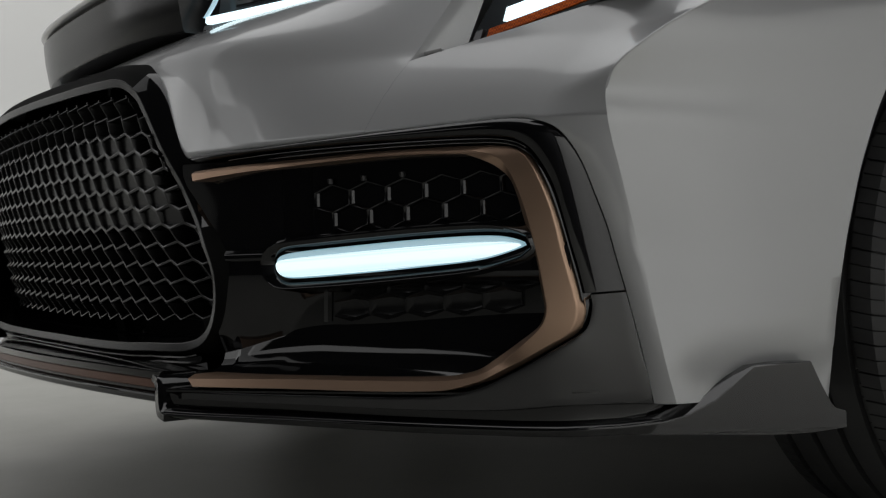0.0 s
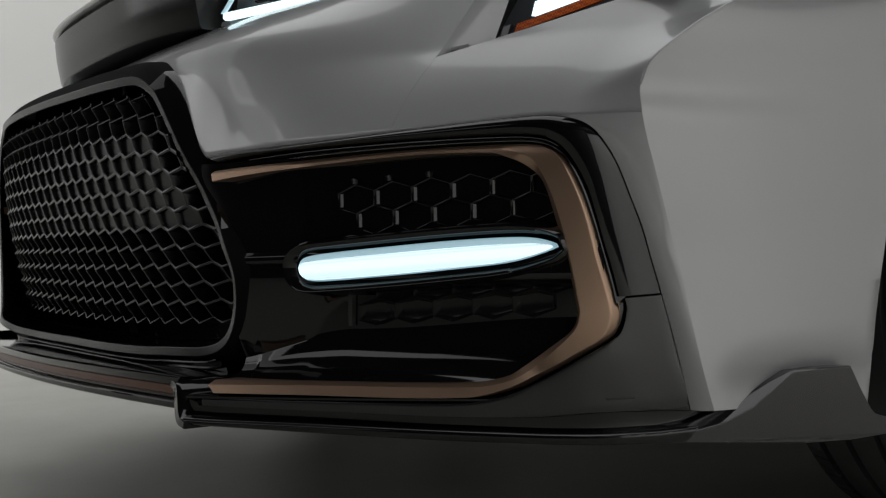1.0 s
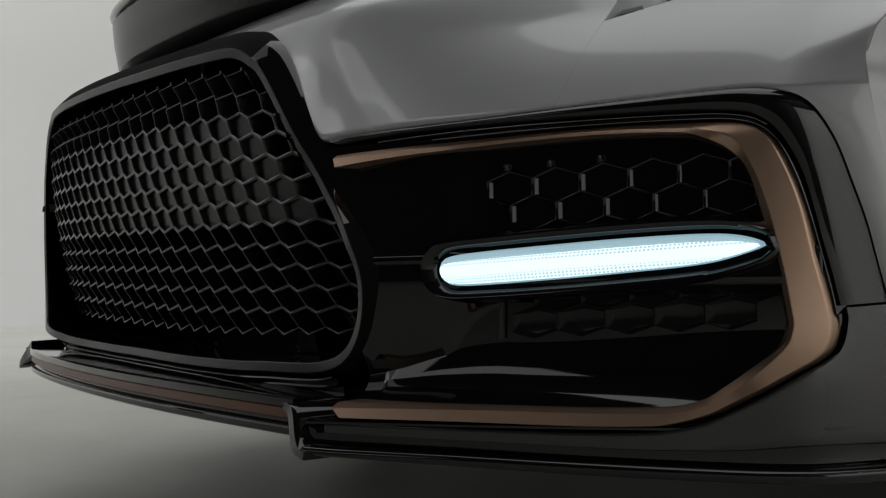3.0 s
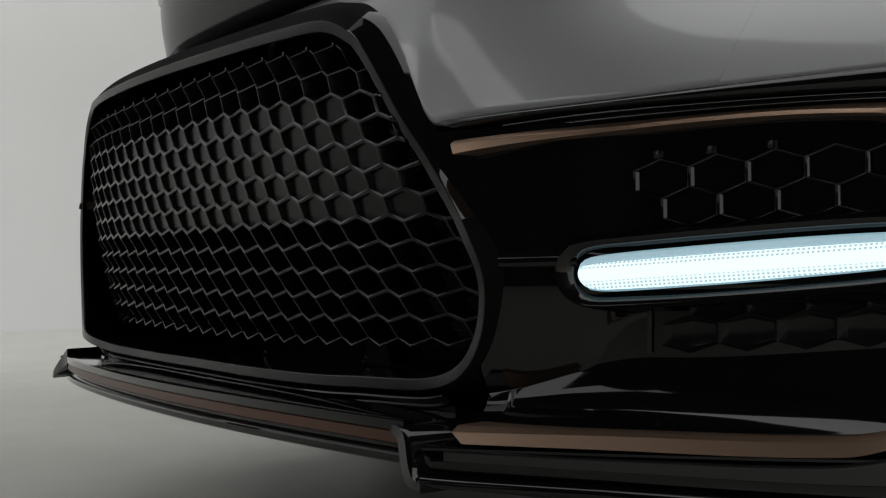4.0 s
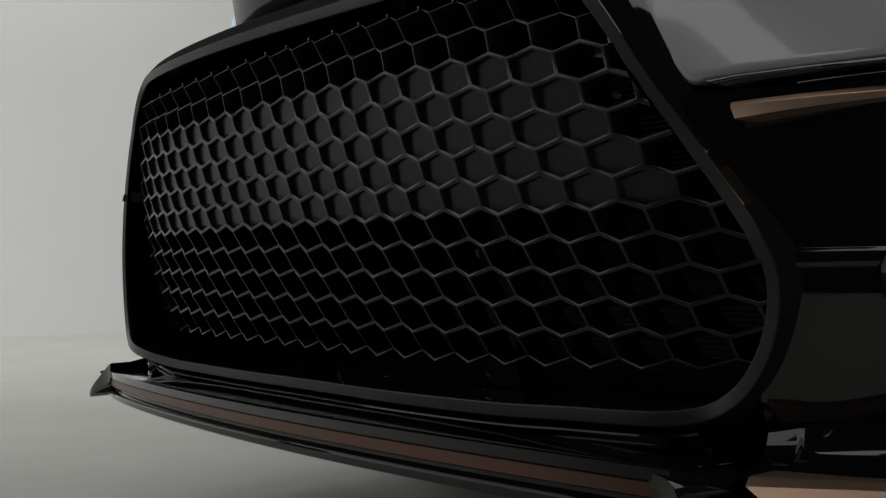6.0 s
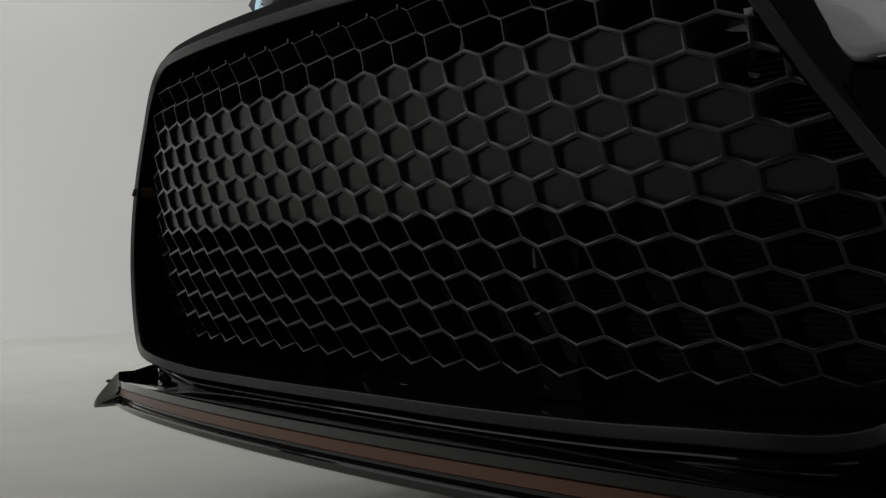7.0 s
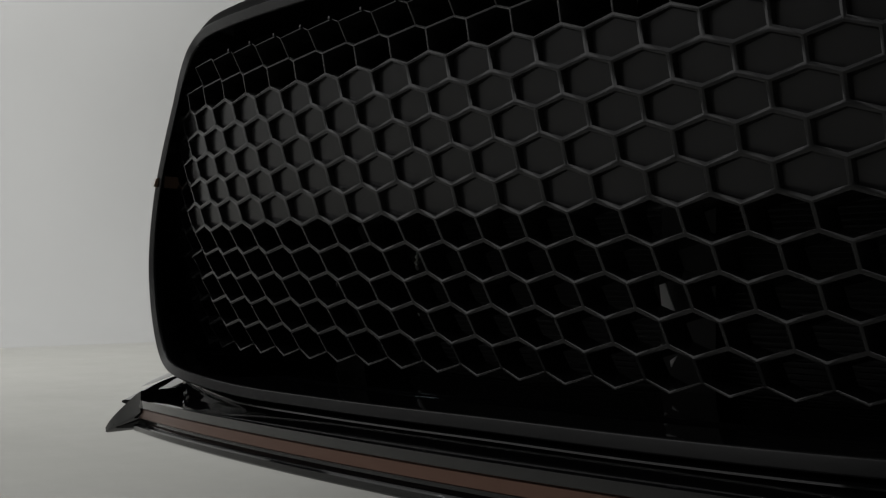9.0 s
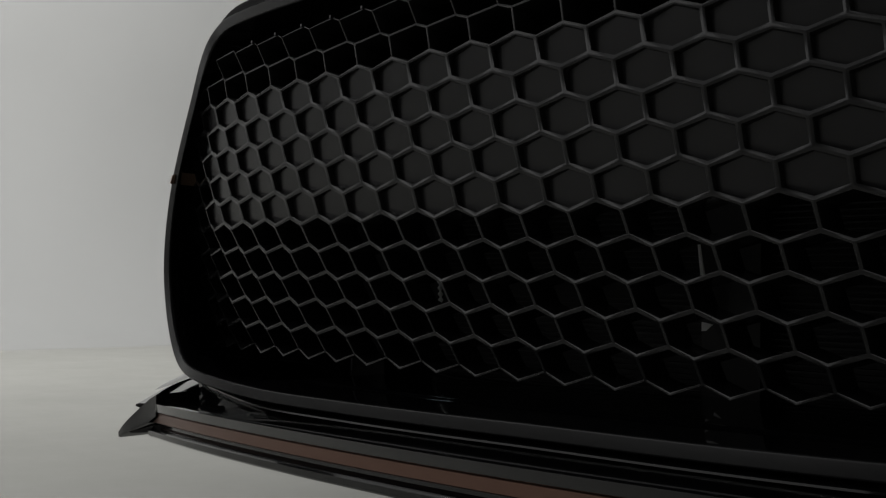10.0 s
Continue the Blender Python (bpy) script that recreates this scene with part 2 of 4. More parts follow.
def knots(points, per=6):
    """Smooth points with the same count in each span, so that curves with matching knots line up."""
    P = [np.array(p, float) for p in points]
    out = []
    for i in range(len(P) - 1):
        p1, p2 = P[i], P[i + 1]
        p0 = P[i - 1] if i else 2 * p1 - p2
        p3 = P[i + 2] if i + 2 < len(P) else 2 * p2 - p1
        d = np.linalg.norm(p2 - p1)
        t1 = (p2 - p0) / max(1e-9, np.linalg.norm(p1 - p0) + d) * d
        t2 = (p3 - p1) / max(1e-9, np.linalg.norm(p3 - p2) + d) * d
        for k in range(per):
            u = k / per
            out.append((2 * u**3 - 3 * u**2 + 1) * p1 + (u**3 - 2 * u**2 + u) * t1 + (3 * u**2 - 2 * u**3) * p2 + (u**3 - u**2) * t2)
    return out + [P[-1]]


def on_face(points, off, f=face_y):
    return [(p[0], f(p[0], p[1]) + off, p[1]) for p in points]


def between(a, b, u):
    return [(1 - u) * np.array(p) + u * np.array(q) for p, q in zip(a, b)]


# -- main grille --
# outer edge of the face ring: across, up, and how far behind the mesh's plane it lies
RING = [(0, 0.6395, 0), (0.065, 0.637, 0), (0.14, 0.6343, 0), (0.205, 0.6323, 0), (0.262, 0.6299, 0), (0.305, 0.6280, 0), (0.328, 0.6254, 0), (0.346, 0.620, 0), (0.360, 0.613, 0), (0.376, 0.603, 0), (0.393, 0.5836, 0), (0.410, 0.5587, 0), (0.424, 0.5357, 0), (0.435, 0.5182, 0), (0.447, 0.500, 0), (0.4605, 0.480, -0.003), (0.483, 0.450, -0.012), (0.502, 0.425, -0.024), (0.5115, 0.405, -0.0285), (0.512, 0.385, -0.0285), (0.507, 0.363, -0.0285), (0.498, 0.342, -0.0285), (0.482, 0.320, -0.0285), (0.462, 0.3055, -0.0285), (0.435, 0.298, -0.0285), (0.40, 0.2955, -0.0285), (0.35, 0.2935, -0.0285), (0.285, 0.290, -0.0285), (0.15, 0.2865, -0.0285), (0, 0.2845, -0.0285)]
RING += [(-0.1, 0.283, -0.030), (-0.2, 0.2825, -0.034), (-0.30, 0.284, -0.044), (-0.37, 0.290, -0.054), (-0.426, 0.2975, -0.058), (-0.4575, 0.3075, -0.0575), (-0.480, 0.3255, -0.0545), (-0.498, 0.351, -0.0498), (-0.509, 0.379, -0.0447), (-0.5135, 0.405, -0.040), (-0.5115, 0.435, -0.0345), (-0.5045, 0.465, -0.029), (-0.494, 0.494, -0.0237), (-0.478, 0.523, -0.0184), (-0.4605, 0.552, -0.0136), (-0.448, 0.577, -0.0095), (-0.439, 0.597, -0.007), (-0.432, 0.614, -0.0045), (-0.423, 0.6275, -0.002), (-0.409, 0.6370, 0), (-0.389, 0.6425, 0), (-0.364, 0.6445, 0), (-0.31, 0.6448, 0), (-0.2, 0.6438, 0), (-0.1, 0.642, 0)]
TRACED = smooth(RING, 240, closed=True)
LOOP, CREST = [p[:2] for p in TRACED], [p[2] for p in TRACED]


def squeeze(x):
    """The mesh's rows draw together towards both ends."""
    return 1 - (0.07 * (x / 0.36) ** 2 if x > 0 else 0.004 * (x / 0.35) ** 2)


def inset(loop, d):
    """The loop moved inwards by d in the front view."""
    n = len(loop)
    out = []
    for i, p in enumerate(loop):
        t = loop[(i + 1) % n] - loop[i - 1]
        t = t / np.linalg.norm(t)
        out.append(p + d * np.array([t[1], -t[0]]))
    return out


def inside(loop, x, z):
    hit = False
    n = len(loop)
    for i in range(n):
        (x1, z1), (x2, z2) = loop[i - 1], loop[i]
        if (z1 > z) != (z2 > z) and x < (x2 - x1) * (z - z1) / (z2 - z1) + x1:
            hit = not hit
    return hit


def grille():
    # inner wall with its ledge, the flat face ring, and the outer flank back to the skin
    normal = [q - p for p, q in zip(LOOP, inset(LOOP, 1.0))]
    sections = [(0.0170, 0.200), (0.0160, 0.046), (0.0156, 0.0430), (0.0150, 0.0420), (0.0136, 0.0405), (0.0118, 0.0115), (0.0110, 0.0028), (0.0104, 0.0014), (0.0094, 0.0009), (0.0012, 0.0), (0.0003, 0.0004), (-0.0004, 0.0016)]
    # at the far end the inner wall is short and steep, and the mesh runs in behind it
    steep = [(-0.0105, 0.0), (-0.008, 0.12), (-0.005, 0.30), (-0.002, 0.45), (0.003, 0.60), (0.0085, 0.80), (0.0100, 0.92), (0.0098, 0.96), (0.0092, 0.975)]
    inner, face, flank = [], [], []
    for k, (d, off) in enumerate(sections):
        row = []
        for p, n, c in zip(LOOP, normal, CREST):
            f = ramp(0.30, 0.42, -p[0]) * ramp(0.62, 0.585, p[1])
            e, y = d, c + off + (0.014 * max(0.0, n[1]) if k < 5 else 0.0)
            if k < len(steep):
                e += (steep[k][0] - e) * f
                y += ((steep[k][1] * c if k else 0.12) - y) * f
            row.append((p[0] + n[0] * e, mesh_y(p[0], p[1]) + y, p[1] + n[1] * e))
        if k <= 6:
            inner.append(row)
        if 6 <= k <= 10:
            face.append(row)
        if k >= 10:
            flank.append(row)
    for u, deep in ((0.5, None), (1.0, None), (1.15, 0.045)):
        row = []
        for p, n, c in zip(LOOP, normal, CREST):
            out = 0.009 * abs(n[0]) + 0.0165 * max(0.0, -n[1]) * ramp(0.45, 0.60, p[1]) + 0.010 * max(0.0, n[1])
            end = 0.017 * ramp(0.44, 0.50, p[1]) + 0.010 * ramp(0.50, 0.44, p[1])
            y = c + (end - c) * u if deep is None else deep
            row.append((p[0] - n[0] * out * u, mesh_y(p[0], p[1]) + y, p[1] - n[1] * out * u))
        flank.append(row)
    frame_ob = part("grille", loft(face, wrap=True), RINGFACE, car, "black radiator grille with honeycomb mesh", angle=28, crisp=True)
    part("inner_wall", loft(inner, wrap=True), GLOSS, frame_ob, angle=28)
    bm = loft(flank, wrap=True)
    for q in bm.faces:
        # dull black stands for shade over the ring's top and beside the surround
        c = q.calc_center_median()
        q.material_index = int(c.z > 0.612 and -0.40 < c.x < 0.372 or c.z < 0.44 and c.x > 0.40)
    part("ring_flank", bm, [GLOSS, GAPSHADE], frame_ob, "glossy black flank of the face ring", angle=50)

    pitch, step, zig, wall = 0.042, 0.0237, 0.0076, 0.0162
    near_edge, far_edge, end_edge = inset(LOOP, 0.006), inset(LOOP, -0.012), inset(LOOP, -0.014)
    plate_edge = inset(LOOP, 0.036)
    top_edge = inset(LOOP, 0.024)
    near_rim, far_rim = np.array(inset(LOOP, 0.0112)), np.array(inset(LOOP, -0.004))
    bm, bm_top = bmesh.new(), bmesh.new()

    def back(r):
        """How far the upper corners along one zigzag lie behind its lower corners."""
        return 0.009 if r <= -6 else (0.003 if r <= 0 else 0.006)

    def corner(cx, cz, k, r, sx, sz):
        ax, az = [(0, 1), (1, 0.5), (1, -0.5), (0, -1), (-1, -0.5), (-1, 0.5)][k]
        dx = ax * (pitch / 2 - sx)
        dz = math.copysign(wall / 2 + zig - sz * 1.15, az) if ax == 0 else math.copysign(wall / 2 - sz * 0.55, az)
        x = cx + dx
        z = 0.44 + (cz + dz - 0.44) * squeeze(x)
        deep = back(r - 1) if k == 0 else (back(r) if k in (2, 4) else 0.0)
        return x, mesh_y(x, z) + deep, z
    plates = []
    for r in range(-7, 6):
        for k in range(-13, 14):
            cx = k * pitch + (pitch / 2 if r % 2 else 0)
            cz = 0.44 - step * r + zig + wall / 2
            if not inside(top_edge if r <= -6 else end_edge if cx > 0.25 and -5 < r < 6 else near_edge if cx > -0.3 else far_edge, cx, 0.44 + (cz - 0.44) * squeeze(cx)):
                continue
            levels = []
            cell = bmesh.new()
            # rounded front, then the wall; the upper rows are finer
            fine = 0.6 if r <= -5 else 1.35 if r <= 0 else 1.0
            for sx, sz, deep in ((0.0, 0.0, 0.0), (0.0007, 0.0009, 0.00003), (0.0013, 0.0017, 0.0001), (0.0016, 0.0021, 0.003), (0.0028, 0.0034, 0.026)):
                sx, sz = sx * fine, sz * fine
                ring = []
                for j in range(6):
                    x, y, z = corner(cx, cz, j, r, sx, sz)
                    # the slanting webs' fronts are rounded and look a little upwards, the upright ones are flat
                    dz = z - corner(cx, cz, j, r, 0.0, 0.0)[2]
                    y += (0.16 * dz + 110 * dz * dz) * (deep < 0.002)
                    ring.append(cell.verts.new((x, y + deep, z)))
                levels.append(ring)
            for a, b in zip(levels[:-1], levels[1:]):
                for j in range(6):
                    cell.faces.new((a[j], a[(j + 1) % 6], b[(j + 1) % 6], b[j]))
            if (cx > 0.25 or cx < -0.3) and r > -6:
                # the outermost cells are cut off along the frame
                rim = near_rim if cx > 0 else far_rim
                away = np.hypot(rim[:, 0] - cx, rim[:, 1] - 0.44 - (cz - 0.44) * squeeze(cx))
                k0 = int(np.argmin(away))
                run = rim[(k0 + 2) % len(rim)] - rim[k0 - 2]
                out = np.array([run[1], -run[0]])
                if out @ (rim[k0] - np.array([math.copysign(0.2, cx), 0.44])) < 0:
                    out = -out
                bmesh.ops.bisect_plane(cell, geom=cell.verts[:] + cell.edges[:] + cell.faces[:], plane_co=(rim[k0][0], 0, rim[k0][1]), plane_no=(out[0], 0, out[1]), clear_outer=True)
            cell.verts.index_update()
            goal = bm_top if r <= -5 else bm
            copies = [goal.verts.new(v.co) for v in cell.verts]
            for q in cell.faces:
                goal.faces.new([copies[v.index] for v in q.verts])
            cell.free()
            if -4 <= r <= 0 and (-0.43 < cx <= 0 or cx > 0 and inside(plate_edge, cx, cz)):
                plates.append((cx, cz, r))
    part("honeycomb", bm, SATIN, frame_ob, "satin black honeycomb mesh", angle=45)
    part("upper_honeycomb", bm_top, MESHSHADE, frame_ob, "upper rows of the mesh, matt black for the ring's shade", angle=20)
    for cx, cz, r in plates:
        bm = bmesh.new()
        rings = []
        for sx, sz, deep in ((0.0024, 0.0026, 0.0), (0.0019, 0.0021, 0.0006), (0.0014, 0.0015, 0.0040)):
            ring = []
            for j in range(6):
                x, y, z = corner(cx, cz, j, r, sx, sz)
                # leans: nearly flush along its top, deeper at its foot
                ring.append(bm.verts.new((x, mesh_y(x, z) + deep + 0.0068 - 0.13 * (z - cz), z)))
            rings.append(ring)
        bm.faces.new(rings[0])
        for a, b in zip(rings[:-1], rings[1:]):
            for j in range(6):
                bm.faces.new((a[j], a[(j + 1) % 6], b[(j + 1) % 6], b[j]))
        part("hex_plate", bm, PLATE, frame_ob, angle=15)

    # what stands behind the mesh
    bm = bmesh.new()
    for i in range(66):
        box(bm, (0.06, 0.260, 0.285 + i * 0.005), (0.80, 0.010, 0.0014))
    box(bm, (0.06, 0.267, 0.45), (0.80, 0.004, 0.34))
    part("radiator_core", bm, MATT, car, "dark finned radiator core")["kind"] = "stuff"
    for cx, w in ((-0.42, 0.05), (0.030, 0.055), (0.455, 0.05)):
        bm = bmesh.new()
        box(bm, (cx, 0.245, 0.44), (w, 0.02, 0.34), 0.004)
        part("radiator_post", bm, MATT, car)
    # added black boxes that keep stray light out behind the mesh
    for centre, size in (((0.0, 0.30, 0.46), (1.04, 0.01, 0.42)), ((0.0, 0.20, 0.650), (0.94, 0.20, 0.012)), ((-0.535, 0.23, 0.43), (0.012, 0.14, 0.32)), ((0.535, 0.23, 0.43), (0.012, 0.14, 0.32)), ((0.0, 0.17, 0.262), (1.00, 0.25, 0.012))):
        bm = bmesh.new()
        box(bm, centre, size)
        part("light_screen", bm, MATT, car)
    for k in range(-8, 9):
        # small moulding pegs along the upper row
        cx = k * pitch
        x, y, z = corner(cx, 0.44 + 6 * step + zig + wall / 2, 0, -6, 0.0, 0.0)
        bm = bmesh.new()
        box(bm, (x, y - 0.001, z), (0.0022, 0.004, 0.0030), 0.0005)
        part("peg", bm, SATIN, frame_ob)
    # small pale pieces added behind the mesh's upper corner
    for pts in ([(0.355, 0.5640), (0.3803, 0.5630), (0.391, 0.5442), (0.3705, 0.5482), (0.3574, 0.5535)], [(0.3757, 0.5345), (0.3846, 0.5396), (0.3939, 0.5398), (0.3906, 0.5317)], [(0.3698, 0.5265), (0.3879, 0.5202), (0.3862, 0.5173), (0.3713, 0.5231)], [(0.3906, 0.5105), (0.3973, 0.5081), (0.3963, 0.5028), (0.391, 0.5041)]):
        mx, mz = np.mean(pts, axis=0)
        bm = loft([[(x, mesh_y(mx, mz) + off + 0.7 * (z - mz), z) for x, z in pts] for off in (0.032, 0.0335)], wrap=True)
        bm.faces.new(list(bm.verts)[:len(pts)])
        part("pale_piece", bm, PALE, car, "pale piece added behind the mesh")
    bm = bmesh.new()
    box(bm, (0.09, 0.070, 0.590), (0.012, 0.02, 0.03), 0.003, pose(0, 0, 0, 0, 18, 10))
    part("bracket", bm, SATIN, car)
    # torn foil shards on the middle post
    for pts in ([(0.0072, 0.4279), (0.0093, 0.4279), (0.0138, 0.4019), (0.0101, 0.4019)], [(0.0102, 0.3948), (0.0155, 0.3949), (0.0257, 0.3699), (0.0131, 0.3732)], [(0.0116, 0.3633), (0.0216, 0.3614), (0.0153, 0.3560), (0.0116, 0.3558)], [(0.0123, 0.3408), (0.0160, 0.3373), (0.0134, 0.3353)], [(0.0214, 0.3274), (0.0276, 0.3315), (0.0225, 0.3219)]):
        bm = loft([[(x, y + 0.02 * (x - 0.08), z) for x, z in pts] for y in (0.2224, 0.2239)], wrap=True)
        bm.faces.new(list(bm.verts)[:len(pts)])
        part("foil_shard", bm, PALE, car, "pale torn foil behind the mesh")
    rows = []
    for i in range(72):
        z = 0.345 + i * 0.0016
        r = 0.0028 if (i // 2) % 2 else 0.0012
        rows.append([(-0.316 + 0.0012 * math.sin(z * 90) + r * math.cos(v), 0.242 + r * math.sin(v), z) for v in np.linspace(0, 2 * math.pi, 9)[:-1]])
    part("wire_loom", loft(rows, wrap=True), PALE, car, "thin pale corrugated cable sleeve", angle=60)
    # black apron between the grille and the lip
    low = [(p, c) for p, c in zip(LOOP, CREST) if p[1] < 0.325 and -0.47 < p[0] < 0.452]
    low.sort(key=lambda q: q[0][0])
    rows = [[(p[0], mesh_y(p[0], p[1]) + max(c, -0.045) + off, p[1] + dz) for p, c in low] for off, dz in ((0.030, 0.0), (0.006, -0.0045), (0.0045, -0.0055), (0.0045, -0.0070), (0.010, -0.0078), (0.012, -0.0125), (0.010, -0.0138), (0.0105, -0.0150), (0.017, -0.0160))]
    rows += [[(x, y + 0.004, 0.262) for x, y, z in rows[-1]]]
    part("grille_apron", loft(rows), GLOSS, car)


grille()

# -- bumper skin --
ZNEAR = plan([(0, 0.651), (0.105, 0.6492), (0.174, 0.6476), (0.233, 0.6462), (0.286, 0.6447), (0.318, 0.6425), (0.337, 0.6385), (0.351, 0.6335), (0.366, 0.6258), (0.381, 0.6105), (0.41, 0.5754), (0.427, 0.5507), (0.443, 0.5278), (0.449, 0.5220), (0.457, 0.5225), (0.576, 0.528), (0.683, 0.536), (0.749, 0.541), (0.777, 0.542), (0.793, 0.539), (0.82, 0.535)])
ZFAR = plan([(0, 0.651), (0.1, 0.6545), (0.17, 0.657), (0.233, 0.658), (0.308, 0.6573), (0.36, 0.6555), (0.39, 0.6505), (0.408, 0.6405), (0.422, 0.620), (0.436, 0.590), (0.449, 0.556), (0.4565, 0.5235), (0.576, 0.528), (0.683, 0.536), (0.749, 0.541), (0.777, 0.542), (0.793, 0.539), (0.82, 0.535)])


def ZLOW(x):
    return ZNEAR(x) if x >= 0 else ZFAR(-x)


def soft(v, k=0.010):
    return k * math.log1p(math.exp(min(40.0, v / k)))


# plan of the skin at the height of the surround's top
GS = plan([(0, 0), (0.15, 0.002), (0.25, 0.007), (0.37, 0.0185), (0.42, 0.029), (0.455, 0.040), (0.482, 0.0495), (0.557, 0.083), (0.65, 0.145), (0.72, 0.20), (0.782, 0.25), (0.82, 0.29)])


def skin_y(x, z):
    a = abs(x)
    # upright beside the grille, leans back further out, and rolls over towards the hood
    lean = 0.10 + 0.68 * ramp(0.42, 0.66, a)
    w = ramp(0.42, 0.64, a)
    d = z - ZLOW(x)
    # hollow below, leaning more towards the hood
    h = max(-0.02, z - 0.527)
    bow = (1 - w) * (0.9 * h * h - 0.07 * h)
    crown = -0.005 * math.sin(min(1.0, max(0.0, d / 0.09)) * math.pi) * ramp(0.46, 0.60, a)
    return GS(a) + lean * (z - 0.527) + (1 - w) * 1.75 * soft(z - 0.655) + crown + bow


S1 = [(0.793, 0.539), (0.807, 0.532), (0.815, 0.521), (0.823, 0.495), (0.829, 0.461), (0.834, 0.429), (0.837, 0.401), (0.841, 0.364), (0.848, 0.297), (0.853, 0.249)]


CREASE = [(0.863, 0.386, 0.249), (0.857, 0.378, 0.29), (0.8495, 0.369, 0.348), (0.846, 0.364, 0.38), (0.842, 0.358, 0.41), (0.839, 0.349, 0.45), (0.836, 0.341, 0.485), (0.833, 0.334, 0.515), (0.831, 0.330, 0.54), (0.827, 0.333, 0.568), (0.832, 0.340, 0.588), (0.843, 0.366, 0.612), (0.850, 0.396, 0.632), (0.856, 0.436, 0.653), (0.862, 0.49, 0.678)]
CREASE = [(x + 0.009, y - 0.0095, z) for x, y, z in CREASE]


def bumper():
    xs = np.concatenate([np.linspace(0, 0.30, 16), np.linspace(0.308, 0.457, 52), np.linspace(0.465, 0.64, 24), np.array([0.646, 0.6495, 0.65195, 0.65205, 0.6545]), np.linspace(0.657, 0.684, 11), np.linspace(0.69, 0.793, 16)])
    xs = [-x for x in xs[:0:-1]] + list(xs)
    upper_crease = smooth(CREASE[8:], 34)
    cols = []
    for x in xs:
        lo = ZLOW(x)
        a = abs(x)
        top = 0.695 + 0.022 * ramp(0.33, 0.62, a) if a < 0.652 else 0.615 + (a - 0.655) * 0.40
        zs = [lo + (top - lo) * i / 33 for i in range(34)]
        cols.append([np.array((x, skin_y(x, z), z)) for z in zs])
    # round the corner to the shoulder line
    for side in (1, -1):
        edge = cols[-1] if side > 0 else cols[0]
        inner = cols[-3] if side > 0 else cols[2]
        for u in np.linspace(0.1, 1.0, 10):
            col = []
            for i in range(34):
                p = edge[i]
                q = np.array(upper_crease[i]) * np.array([side, 1, 1])
                t = (edge[i] - inner[i])
                t = t / np.linalg.norm(t) * np.linalg.norm(q - p)
                # leaves the skin along its own slope and lands on the crease
                col.append((1 - u) ** 2 * p + 2 * u * (1 - u) * (0.3 * (p + 0.5 * t) + 0.7 * (p + q) / 2) + u * u * q)
            if side > 0:
                cols.append(col)
            else:
                cols.insert(0, col)
    rows = [[c[i] for c in cols] for i in range(34)]
    rows.append([(x, y + 0.085 * (1 - ramp(0.70, 0.80, abs(x))) + 0.012, z + 0.004) for x, y, z in rows[-1]])
    # rolled lower edge, turned under square to the edge's own run
    edge = np.array([tuple(p) for p in rows[0]])
    run = np.gradient(edge, axis=0)
    run /= np.linalg.norm(run, axis=1)[:, None]
    under = np.stack([run[:, 2], 0 * run[:, 0], -run[:, 0]], axis=1)
    rolled = [edge + under * e + np.array([0, y, 0]) for e, y in ((0.0030, 0.030), (0.0036, 0.006), (0.0034, 0.0038), (0.0026, 0.0020), (0.0014, 0.0007))]
    bm = loft([[tuple(p) for p in r] for r in rolled] + rows)
    # the outer lamp stands in a step of the skin
    cut = [f for f in bm.faces if all(0.6519 < abs(v.co.x) < 0.6521 for v in f.verts)]
    bmesh.ops.delete(bm, geom=cut, context="FACES")
    part("bumper_skin", bm, PAINT, car, "glossy grey painted bumper skin", angle=60)
    for side in (1, -1):
        # painted wall of the outer lamp's pocket
        zs = np.linspace(0.612, 0.716, 12)
        rows = [[(x, y0 + (y1 - y0) * u, z) for z in zs for y0, y1 in [(skin_y(0.652, z), 0.284 + 0.46 * (z - 0.6335))]] for x, u in ((0.6515, -0.01), (0.6525, 0.04), (0.6560, 0.5), (0.6590, 1.0))]
        part("lamp_pocket", loft([flip(r, side) for r in rows]), PAINT, car, angle=60)
        k1 = knots(on_face(S1[::-1], 0.0, lambda x, z: G(x)), 5)
        k2 = knots(CREASE, 5)
        low = smooth(CREASE[:9], len(k1))
        mid = [(p + q) / 2 + np.array([0.002, -0.003, 0]) for p, q in zip(np.array(k1), np.array(low))]
        rows = [[(p[0], p[1] + 0.02, p[2]) for p in k1], k1, mid, low]
        part("bumper_corner", loft([flip(r, side) for r in rows]), PAINT, car, "grey painted bumper corner", angle=60)
        arch = [(0.900, 0.589, 0.235), (0.902, 0.594, 0.276), (0.903, 0.600, 0.320), (0.904, 0.606, 0.352), (0.905, 0.613, 0.385), (0.905, 0.622, 0.415), (0.906, 0.634, 0.452), (0.906, 0.648, 0.488), (0.907, 0.664, 0.522), (0.907, 0.683, 0.556), (0.908, 0.708, 0.592), (0.909, 0.745, 0.632), (0.91, 0.79, 0.664), (0.91, 0.85, 0.692), (0.91, 0.95, 0.712)]
        k3 = knots(arch, 5)
        steps = np.linspace(0, 1, 16)
        rows = [between(k2, k3, u) for u in steps]
        for u, r in zip(steps, rows):
            for p in r:
                # full in the middle, drawn in above the winglet
                p[0] += 0.010 * math.sin(u * math.pi) * ramp(0.25, 0.33, p[2]) - 0.006 * (1 - ramp(0.262, 0.30, p[2])) * ramp(0.0, 0.2, u)
        inner = [(p[0] - 0.03, p[1] + 0.012, p[2]) for p in k3]
        edge = [(p[0] - 0.003, p[1] + 0.003, p[2]) for p in k3]
